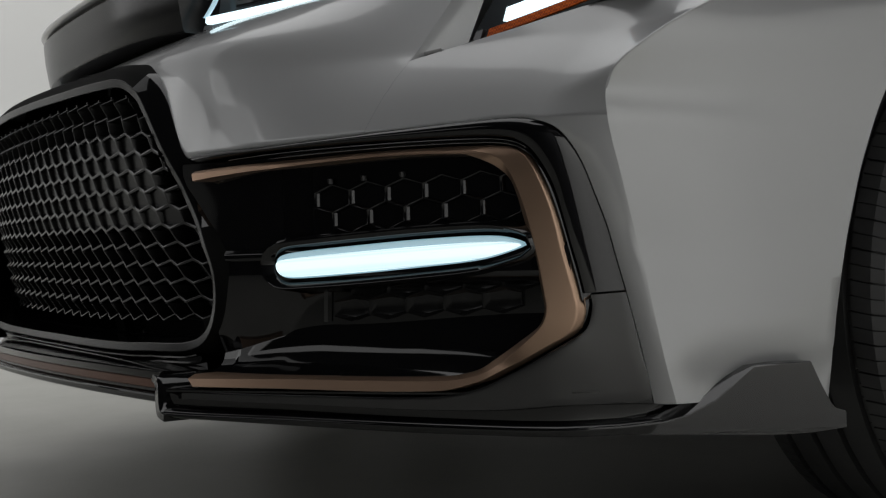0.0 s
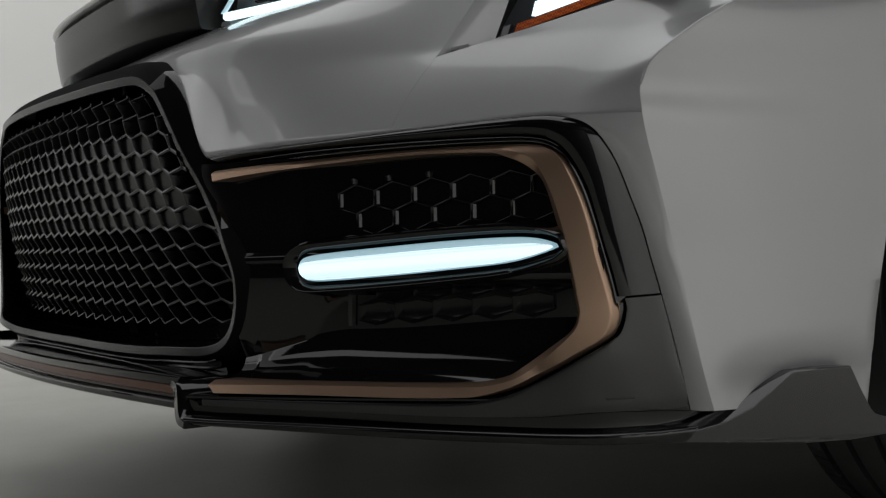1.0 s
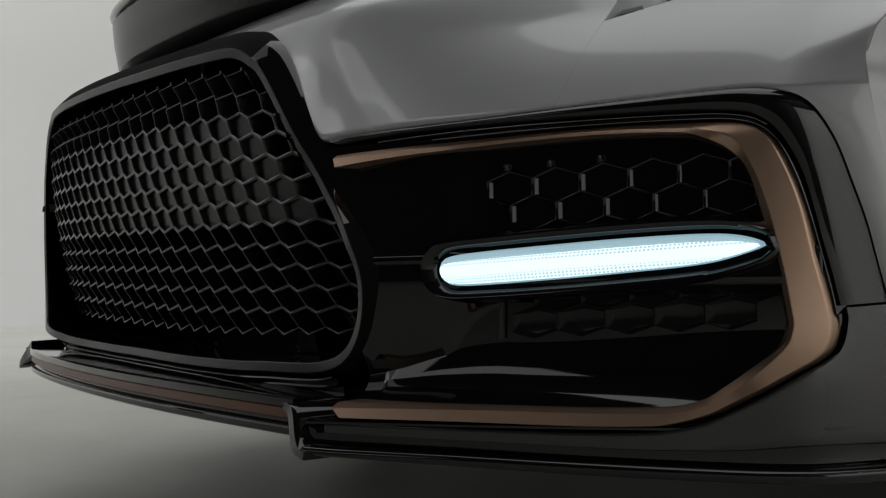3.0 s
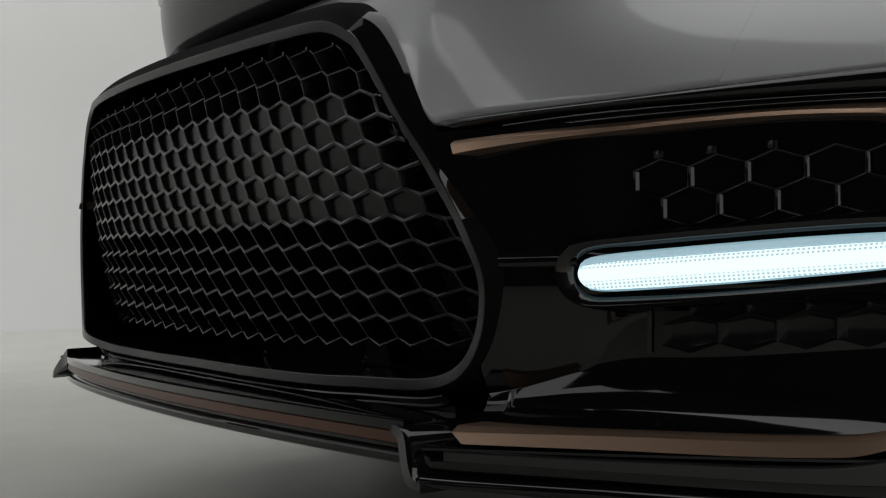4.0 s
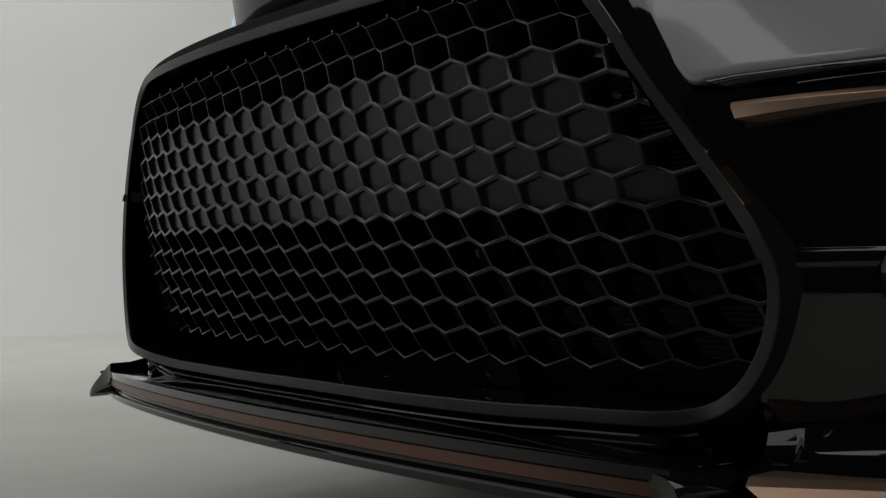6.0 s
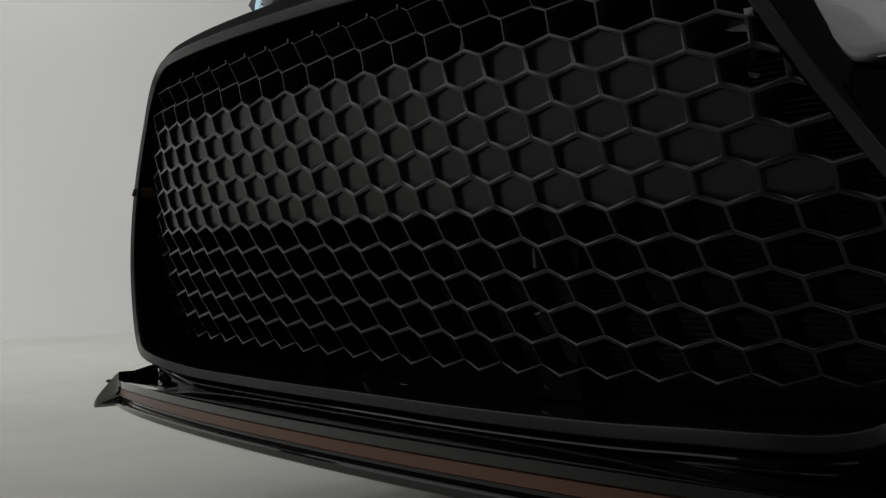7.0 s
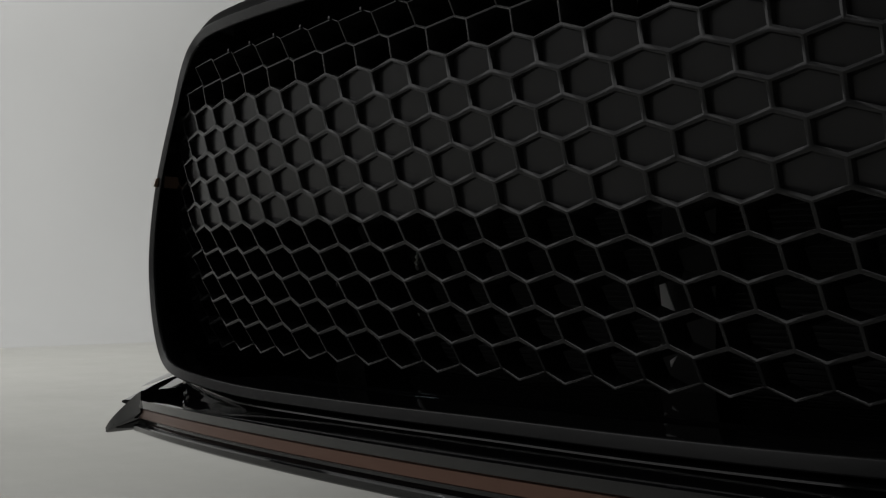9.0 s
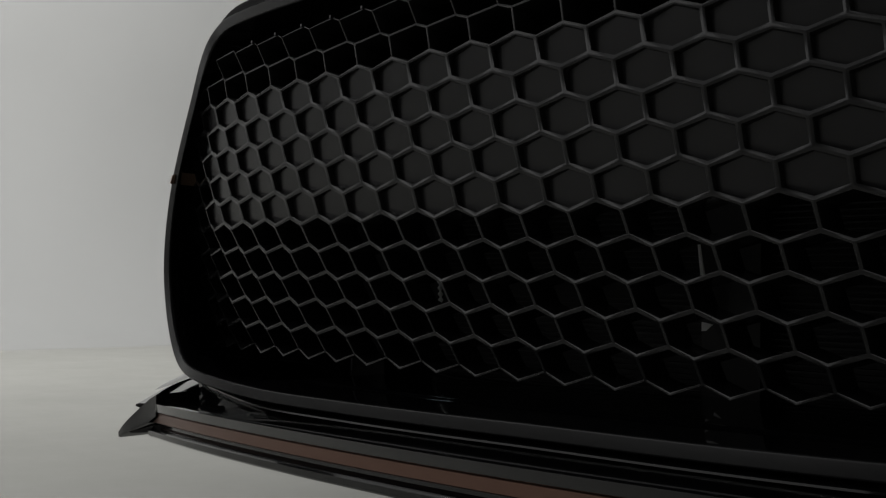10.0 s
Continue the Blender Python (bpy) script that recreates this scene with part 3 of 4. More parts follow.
        part("fender", loft([flip(r, side) for r in rows + [edge, inner]]), PAINT, car, "glossy grey painted front wing", angle=50)
        # rolled shoulder edge
        line = smooth(CREASE[9:], 40)
        rows = [[(p[0] + 0.0013 * math.cos(v), p[1] + 0.0006 * math.cos(v), p[2] + 0.0013 * math.sin(v)) for v in np.linspace(0, 2 * math.pi, 11)[:-1]] for p in line]
        part("shoulder_edge", loft([flip(r, side) for r in rows], wrap=True), PAINT, car, angle=60)


bumper()

# -- lamp surrounds --
TRIM_OUT = [(0.456, 0.5215), (0.576, 0.5265), (0.683, 0.5345), (0.749, 0.5395), (0.777, 0.540), (0.793, 0.537), (0.806, 0.530), (0.8145, 0.519), (0.8225, 0.494), (0.8285, 0.460), (0.8335, 0.428), (0.8365, 0.401), (0.8405, 0.3645)]
TRIM_IN = [(0.478, 0.513), (0.576, 0.520), (0.683, 0.523), (0.744, 0.523), (0.766, 0.5215), (0.780, 0.518), (0.791, 0.509), (0.800, 0.4925), (0.8075, 0.469), (0.8125, 0.439), (0.816, 0.412), (0.819, 0.390), (0.822, 0.3625)]
B_OUT = [(0.484, 0.5025), (0.576, 0.509), (0.683, 0.514), (0.754, 0.514), (0.774, 0.511), (0.787, 0.502), (0.796, 0.485), (0.806, 0.448), (0.813, 0.399), (0.818, 0.362), (0.819, 0.342), (0.814, 0.323), (0.793, 0.303), (0.772, 0.287), (0.754, 0.275), (0.725, 0.266), (0.6, 0.2675), (0.522, 0.268)]
B_FOLD = [(0.487, 0.4995), (0.574, 0.505), (0.681, 0.511), (0.740, 0.5095), (0.759, 0.506), (0.771, 0.498), (0.781, 0.478), (0.790, 0.444), (0.7975, 0.400), (0.802, 0.362), (0.803, 0.347), (0.799, 0.331), (0.784, 0.311), (0.764, 0.290), (0.750, 0.281), (0.726, 0.276), (0.601, 0.277), (0.509, 0.276)]
B_IN = [(0.491, 0.4905), (0.566, 0.500), (0.674, 0.507), (0.738, 0.506), (0.752, 0.501), (0.764, 0.491), (0.773, 0.473), (0.781, 0.437), (0.789, 0.395), (0.794, 0.358), (0.795, 0.346), (0.791, 0.331), (0.774, 0.313), (0.757, 0.296), (0.745, 0.286), (0.721, 0.280), (0.6, 0.2795), (0.505, 0.280)]
LOW_IN = [(0.8235, 0.3605), (0.824, 0.349), (0.821, 0.328), (0.814, 0.317), (0.793, 0.298), (0.772, 0.282), (0.749, 0.268), (0.716, 0.2605), (0.626, 0.261), (0.508, 0.263)]
LOW_OUT = [(0.841, 0.3625), (0.8425, 0.349), (0.8475, 0.300), (0.853, 0.2495), (0.838, 0.249), (0.812, 0.250), (0.771, 0.246), (0.716, 0.246), (0.626, 0.250), (0.508, 0.254)]
DRL = [(0.566, 0.396), (0.5685, 0.405), (0.577, 0.4085), (0.598, 0.411), (0.653, 0.416), (0.702, 0.420), (0.749, 0.422), (0.771, 0.420), (0.785, 0.413), (0.771, 0.405), (0.748, 0.398), (0.701, 0.392), (0.652, 0.387), (0.597, 0.383), (0.574, 0.383), (0.568, 0.388)]


def fold(x):
    """Height of the fold at which the panel turns into the shelf."""
    return 0.297 + 0.031 * ramp(0.47, 0.60, x) + 0.013 * ramp(0.60, 0.79, x)


def panel_y(x):
    """Plan of the surround's panel: turns steadily towards the face ring."""
    return G(x) if x > 0.515 else G(0.515) - 0.50 * (0.515 - x)


def recess(x, z):
    """How far the surround's panel lies behind the fascia, above its fold."""
    inw = ramp(0.552, 0.600, x)
    near = -0.008 * (1 - ramp(0.505, 0.56, x)) * (1 - ramp(0.40, 0.495, z))
    if z >= 0.385:
        up = ramp(0.408, 0.430, z) * 0.022 * ramp(0.545, 0.605, x)
        return 0.004 + up + near
    u = (0.385 - z) / (0.385 - fold(x))
    return 0.004 + near + (0.022 + 0.004 * inw) * min(1.0, u * (1 + 2.0 * inw)) ** 1.6


def arc_table():
    xs = np.linspace(0.48, 0.84, 200)
    ys = np.array([G(x) for x in xs])
    s = np.concatenate([[0], np.cumsum(np.hypot(np.diff(xs), np.diff(ys)))])
    return xs, s


ARC_X, ARC_S = arc_table()


def honey_strip(name, mat, parent, side, rows, pitch, zig, wall, x0, span, deep, off, edge):
    """Raised honeycomb ribs along the recessed panel; rows give each row's lower corner height and half-pitch shift."""
    base = float(np.interp(x0, ARC_X, ARC_S))
    for zlow, shift in rows:
        for k in span:
            bm = bmesh.new()
            s = base + (k + shift) * pitch
            cz = zlow + zig + wall / 2
            levels = []
            for shrink, d in (*edge, (edge[-1][0] + 0.0004, deep)):
                ring = []
                for ax, az in ((0, 1), (1, 0.5), (1, -0.5), (0, -1), (-1, -0.5), (-1, 0.5)):
                    dx, dz = ax * pitch / 2, (az * (wall / 2 + zig) if ax == 0 else math.copysign(wall / 2, az))
                    q = 1 - shrink / math.hypot(dx, dz)
                    x = float(np.interp(s + dx * q, ARC_S, ARC_X))
                    z = cz + dz * q + 0.06 * (x - 0.65)
                    ring.append(bm.verts.new((x, G(x) + off + d, z)))
                levels.append(ring)
            for a, b in zip(levels[:-1], levels[1:]):
                for j in range(6):
                    bm.faces.new((a[j], a[(j + 1) % 6], b[(j + 1) % 6], b[j]))
            bm.faces.new(levels[-1])
            part(name, mirror(bm, side), mat, parent, angle=32)


def mirror(bm, side):
    if side < 0:
        bmesh.ops.scale(bm, vec=(-1, 1, 1), verts=bm.verts)
    return bm


def surround(side):
    # recessed panel, with its shelf
    def across(z):
        # from beside the face ring outwards
        start = float(np.interp(z, (0.30, 0.32, 0.342, 0.363, 0.405, 0.425, 0.45, 0.48, 0.50, 0.52), (0.487, 0.487, 0.492, 0.500, 0.505, 0.497, 0.480, 0.460, 0.452, 0.452)))
        return np.linspace(start if side > 0 else 0.53, 0.815, 130)
    xs = across(0.30)
    rows = [[(x, panel_y(x) + recess(x, z), z) for x in across(z)] for z in np.concatenate([np.linspace(0.512, 0.44, 12), np.linspace(0.436, 0.385, 30)])]
    rows += [[(x, panel_y(x) + recess(x, 0.385 + (fold(x) - 0.385) * u), 0.385 + (fold(x) - 0.385) * u) for x in across(0.385 - 0.085 * u)] for u in np.linspace(0.06, 1, 18)]
    foot = [(x, (L(x) if x > 0.505 else G(x) - 0.03) + 0.010, 0.2735) for x in xs]
    # hollow shelf: drops steeply below the fold, then sweeps forward
    brow = rows[-1]
    rows += [[(p[0] + (q[0] - p[0]) * u, p[1] + (q[1] - p[1]) * v, p[2] + (q[2] - p[2]) * u) for p, q in zip(brow, foot)] for u, v in ((0.03, 0.01), (0.25, 0.05), (0.45, 0.11), (0.62, 0.22), (0.76, 0.40), (0.88, 0.66), (1.0, 1.0))]
    base = part("lamp_surround", mirror(loft(rows), side), GLOSS, car, "piano black lamp surround", angle=40)

    # outer trim over the top and down the side
    a, b = knots(TRIM_IN, 6), knots(TRIM_OUT, 6)
    rows = [on_face(a, 0.024), on_face(a, 0.004), on_face(between(a, b, 0.06), 0.0), on_face(between(a, b, 0.25), -0.0030), on_face(between(a, b, 0.45), -0.0038), on_face(between(a, b, 0.65), -0.0030), on_face(between(a, b, 0.82), -0.0008), on_face(between(a, b, 0.95), 0.0025), on_face(b, 0.005), on_face(b, 0.03)]
    part("outer_trim", mirror(loft(rows, caps=False), side), GLOSS, base, angle=50)
    a, b = knots(LOW_IN, 6), knots(LOW_OUT, 6)
    flat = lambda x, z: L(x)
    rows = [on_face(a, 0.022, flat), on_face(a, 0.004, flat)] + [on_face(between(a, b, u), off, flat) for u, off in ((0.03, 0.0003), (0.07, 0.0), (0.25, 0.0), (0.5, 0.0), (0.75, 0.0), (0.93, 0.0), (0.97, 0.001))] + [on_face(b, 0.005, flat), on_face(b, 0.03, flat)]
    part("corner_panel", mirror(loft(rows), side), DARKGREY, base, "glossy black lower corner panel", angle=40)
    # ledge strip above the bronze
    a, b = knots(TRIM_IN, 6), knots(B_OUT[:10] + [(0.8185, 0.356), (0.8188, 0.350), (0.819, 0.344)], 6)
    rows = [on_face(between(a, b, u), off) for u, off in ((0.0, 0.012), (0.12, 0.010), (0.3, 0.004), (0.42, 0.003), (0.55, 0.007), (1.0, 0.012))]
    part("ledge_strip", mirror(loft(rows), side), GLOSS, base, angle=25)
    # added chrome beads stand in for the highlight lines along the ledge
    for u, off, last in ((0.20, 0.0050, 34), (0.62, 0.0075, 46)):
        line = on_face(between(a, b, u), off)[2:last]
        tube = [[(p[0], p[1] + 0.0009 * math.cos(v), p[2] + 0.0009 * math.sin(v)) for v in np.linspace(0, 2 * math.pi, 9)[:-1]] for p in line]
        part("ledge_glint", mirror(loft(tube, wrap=True), side), GLINTCHROME, base, "thin chrome bead added for the ledge's highlight", angle=60)
    a, b = knots(LOW_IN, 6), knots([(0.819, 0.355), (0.819, 0.342), (0.816, 0.328), (0.808, 0.317), (0.790, 0.301), (0.770, 0.286), (0.752, 0.275), (0.722, 0.267), (0.626, 0.268), (0.513, 0.269)], 6)
    part("lower_groove", mirror(loft([on_face(a, 0.014), on_face(between(a, b, 0.5), 0.016), on_face(b, 0.012)]), side), GLOSS, base)

    # bronze frame
    o, f, i = knots(B_OUT, 7), knots(B_FOLD, 7), knots(B_IN, 7)
    if side < 0:
        o, f, i = o[:-30], f[:-30], i[:-30]
    def lifted(line, side_off, top_off, foot_off):
        """Depths differ along the side, the top bar and the foot bar; the top bar's inner end stands proud."""
        out = []
        for (x, z), (fx, fz) in zip(line, f):
            t, b = ramp(0.475, 0.500, fz) * ramp(0.785, 0.755, fx), ramp(0.325, 0.280, fz)
            off = side_off + (top_off - side_off) * t + (foot_off - side_off) * b
            out.append((x, face_y(x, z) + off - 0.017 * t * ramp(0.60, 0.49, fx) - (0.009 if side < 0 else 0.0), z))
        return out
    rows = [lifted(o, 0.020, 0.026, 0.020), lifted(o, 0.002, 0.0075, -0.0024), lifted(between(o, f, 0.06), -0.0002, 0.0060, -0.0046), lifted(between(o, f, 0.94), -0.003, 0.0002, -0.0004), lifted(f, -0.0026, -0.0004, -0.0002), lifted(between(f, i, 0.10), -0.0012, -0.0010, 0.0010), lifted(between(f, i, 0.92), 0.0090, -0.0030, 0.0090), lifted(i, 0.011, -0.0018, 0.011), lifted(i, 0.034, 0.028, 0.034)]
    part("bronze_frame", mirror(loft(rows, caps=True), side), BRONZE, base, "satin bronze C-shaped accent frame", angle=30, crisp=True)

    # honeycomb panels
    honey_strip("upper_hex_cell", GLOSS, base, side, [(0.4535, 0.0), (0.431, 0.5)], 0.0415, 0.0076, 0.0155, 0.643, range(-1, 5), 0.0045, 0.019, ((0.0, 0.0), (0.0003, 0.0001), (0.0010, 0.0005), (0.0016, 0.0011), (0.0021, 0.0019)))
    honey_strip("lower_hex_cell", SATIN, base, side, [(0.336, 0.0), (0.358, 0.5)], 0.0415, 0.0065, 0.016, 0.625, range(0, 5), 0.0046, 0.020, ((0.0, 0.0), (0.0003, 0.0), (0.0046, 0.0044)))
    # seam at the end of the lower insert
    bm = bmesh.new()
    box(bm, (0.6005, G(0.6005) + 0.020, 0.360), (0.0010, 0.004, 0.052), 0.0, pose(0, 0, 0, 0, 2, 0))
    part("seam", mirror(bm, side), MATT, base)
    for k, x in enumerate((0.607, 0.639, 0.674)):
        bm = bmesh.new()
        z = 0.4875 + 0.06 * (x - 0.65)
        box(bm, (x, G(x) + 0.021, z), (0.005, 0.006, 0.006), 0.0008)
        part("peg", mirror(bm, side), SATIN, base)

    # shallow arm from the face ring to the lamp's pod
    if side > 0:
        rows = [[(x, panel_y(x) + recess(x, z) + off, z + 0.012 * (x - 0.53)) for x in np.linspace(0.500, 0.566, 24)] for z, off in ((0.4150, 0.002), (0.4128, -0.0004), (0.4110, -0.0014), (0.4100, -0.0026), (0.4078, -0.0034), (0.4040, -0.0036), (0.4022, -0.0032), (0.4012, -0.0022), (0.4004, 0.0003), (0.3995, 0.002))]
        part("pod_arm", loft(rows), GLOSS, base, angle=50)

    # daytime lamp in its pod
    loop = smooth(DRL, 120, closed=True)
    rows = []
    for grow, off in ((0.0165, 0.016), (0.0145, 0.004), (0.0125, -0.003), (0.0112, -0.0052), (0.0098, -0.0048), (0.0045, 0.003), (0.003, 0.012)):
        ring = inset(loop, -grow)
        rows.append([(q[0], G(q[0]) + off, q[1]) for q in ring])
    lamp = part("daytime_lamp", mirror(loft(rows, wrap=True), side), GLOSS, car, "lit white daytime running lamp in a black pod", angle=40)
    c = np.mean(loop, axis=0)

    def shrunk(u, above=1.0, below=1.0):
        out = []
        for p in loop:
            # towards the lamp's long axis
            zc = 0.396 + (p[0] - 0.566) * 0.075
            d = p[1] - zc
            out.append(np.array([p[0] + (c[0] - p[0]) * u * 0.06, zc + d * (1 - u) * (above if d > 0 else below)]))
        return out
    rows = [[(q[0], G(q[0]) + off, q[1]) for q in shrunk(u)] for u, off in ((-0.06, 0.006), (0.0, 0.003), (0.07, 0.0012))]
    rows.append([(q[0], G(q[0]) + 0.0008, q[1]) for q in shrunk(0.12, 0.62, 1.06)])
    part("lens_rim", mirror(loft(rows, wrap=True), side), LITEDGE, lamp, "clear lens rim")
    rows = [[(q[0], G(q[0]) + off, q[1]) for q in shrunk(u, 0.62, 1.08)] for u, off in ((0.14, 0.0012), (0.18, -0.0004), (0.6, -0.002), (0.9995, -0.0026))]
    bm = loft(rows, wrap=True)
    part("light_guide", mirror(bm, side), LITGUIDE, lamp, "glowing white light guide with fine optics")


for side in (1, -1):
    surround(side)


# -- lip --
def lip_y(x):
    return -0.046 + 0.039 * (abs(x) / 0.48) ** 2 - 0.02 * max(0.0, 1 - (x / 0.47) ** 4)


def lip():
    xs = np.linspace(-0.478, 0.468, 61)

    def row(off, below):
        return [(x, lip_y(x) + off, 0.2805 + 0.014 * x - 0.0055 * (x / 0.47) ** 4 - below) for x in xs]
    rows = [row(0.105, 0.0060), row(0.012, 0.0006), row(0.003, 0.0), row(0.0005, 0.0008), row(0.0, 0.0082), row(0.0015, 0.0090), row(0.007, 0.0095), row(0.008, 0.024), row(0.006, 0.0262), row(0.0012, 0.0268), row(0.0, 0.0280), row(0.0010, 0.0330), row(0.004, 0.0350), row(0.11, 0.036)]
    ob = part("front_lip", loft(rows, caps=True), GLOSS, car, "glossy black front lip with bronze line", angle=28, crisp=True)
    rows = [row(0.0078, 0.0096), row(0.0040, 0.0098), row(0.0034, 0.0106), row(0.0026, 0.0190), row(0.0035, 0.0200), row(0.0078, 0.0206)]
    part("bronze_strip", loft(rows, caps=True), DARKBRONZE, ob, "dark satin bronze strip", angle=30)
    for side in (1, -1):
        # the step down to the outer lip
        top = knots([(0.455, -0.0125, 0.2775), (0.464, -0.0125, 0.2772), (0.472, -0.0130, 0.2745), (0.4775, -0.0140, 0.268), (0.482, -0.0155, 0.258), (0.487, -0.0170, 0.248), (0.494, -0.0180, 0.2415), (0.504, -0.0175, 0.2390)], 4)
        bot = knots([(0.455, -0.0125, 0.2695), (0.461, -0.0125, 0.2690), (0.4655, -0.0130, 0.2655), (0.4690, -0.0140, 0.2595), (0.473, -0.0155, 0.250), (0.479, -0.0172, 0.241), (0.488, -0.0185, 0.2350), (0.503, -0.0180, 0.2320)], 4)
        if side < 0:
            # the far step runs down in one straight slope
            depth = [-0.0125, -0.0125, -0.0130, -0.0140, -0.0155, -0.0170, -0.0180, -0.0175]
            top = knots([(0.455 + 0.064 * u, y, 0.2775 - 0.043 * u ** 1.25) for u, y in zip(np.linspace(0, 1, 8), depth)], 4)
            bot = knots([(0.455 + 0.063 * u, y, 0.2560 - 0.026 * u) for u, y in zip(np.linspace(0, 1, 8), depth)], 4)

        def shifted(c, dx, dy, dz):
            return [(p[0] + dx, p[1] + dy, p[2] + dz) for p in c]
        rows = [shifted(top, 0.012, 0.055, 0.0), shifted(top, 0.003, 0.006, 0.0005), shifted(top, 0.001, 0.0015, 0.0005), top, between(top, bot, 0.5), bot, shifted(bot, -0.0005, 0.002, -0.0008), shifted(bot, 0.004, 0.055, -0.001)]
        part("lip_step", mirror(loft(rows, ring=True, caps=True), side), GLOSS, ob, angle=40)
        path = knots([(0.497, -0.012), (0.520, 0.008), (0.6, 0.075), (0.7, 0.165), (0.78, 0.245), (0.813, 0.284), (0.836, 0.332), (0.856, 0.380), (0.868, 0.425)], 8)
        n = len(path)
        ztop = np.interp(np.linspace(0, 1, n), np.linspace(0, 1, 9), [0.2425, 0.241, 0.239, 0.2345, 0.231, 0.2305, 0.2305, 0.233, 0.243])
        zbot = np.interp(np.linspace(0, 1, n), np.linspace(0, 1, 9), [0.2355, 0.234, 0.230, 0.2245, 0.221, 0.220, 0.219, 0.217, 0.214])

        def side_row(off, zf):
            out = []
            for i, p in enumerate(path):
                t = path[min(i + 1, n - 1)] - path[max(i - 1, 0)]
                t = t / np.linalg.norm(t)
                q = p + off * np.array([-t[1], t[0]])
                out.append((q[0], q[1], zf(i)))
            return out
        rows = [side_row(0.055, lambda i: 0.266), side_row(0.004, lambda i: 0.2655), side_row(0.001, lambda i: 0.2645), side_row(0.001, lambda i: 0.2625), side_row(0.008, lambda i: 0.260), side_row(0.012, lambda i: 0.252), side_row(0.011, lambda i: ztop[i] + 0.0035), side_row(0.009, lambda i: ztop[i] + 0.0022), side_row(-0.0015, lambda i: ztop[i] + 0.0014), side_row(-0.0044, lambda i: ztop[i] + 0.0008), side_row(-0.0065, lambda i: ztop[i] - 0.0009), side_row(-0.0074, lambda i: ztop[i] - 0.0030), side_row(-0.0072, lambda i: ztop[i] - 0.0045), side_row(-0.005, lambda i: zbot[i] + 0.001), side_row(-0.003, lambda i: zbot[i]), side_row(0.08, lambda i: zbot[i] + 0.003)]
        part("outer_lip", mirror(loft(rows, caps=True), side), GLOSS, ob, "piano black outer lip blade", angle=40)
        # winglet in front of the wheel
        out_line = [(0.345, 0.2300), (0.368, 0.2300), (0.3936, 0.2355), (0.4241, 0.2486), (0.4494, 0.2669), (0.4677, 0.2800), (0.502, 0.2812), (0.5471, 0.2793), (0.564, 0.2542), (0.5817, 0.2311), (0.590, 0.2250), (0.6082, 0.2201), (0.6087, 0.2021), (0.545, 0.2040), (0.4838, 0.2080), (0.3849, 0.2165), (0.345, 0.2185)]

        def wx(y, d):
            return 0.846 + 0.062 * min(1.0, max(0.0, (y - 0.345) / 0.165)) ** 0.75 + d
        rows = []
        # wide chamfer along the rising front edge, narrow elsewhere
        wide = [0.45, 0.75, 1.0, 0.9, 0.55, 0.12] + [0.12] * 10 + [0.0]
        for d, grow in ((-0.06, 0.0115), (-0.0150, 0.0105), (-0.0120, 0.0096), (-0.0006, 0.0006), (0.0, -0.0010)):
            row = []
            for (y, z), k in zip(out_line, wide):
                g = grow * k if grow > 0 else grow
                up = z > 0.225
                row.append((wx(y, d if d < -0.05 else d * max(k, 0.15)), y + (-0.05 * g if y < 0.5 else 0.4 * g), z + (0.9 * g if up else -0.5 * g)))
            rows.append(row)
        bm = loft(rows, wrap=True)
        bm.faces.new([v for v in list(bm.verts)[-len(out_line):]])
        part("winglet", mirror(bm, side), DARKGREY, ob, "dark grey winglet at the lip's end", angle=30, crisp=True)
        bm = bmesh.new()
        box(bm, (0.74, 0.53, 0.240), (0.26, 0.18, 0.012), 0.003)
        part("undertray", mirror(bm, side), MATT, ob)
    bm = bmesh.new()
    box(bm, (0, 2.35, 0.245), (1.25, 4.2, 0.012), 0.003)
    part("undertray", bm, MATT, car, "matt black undertray")


lip()


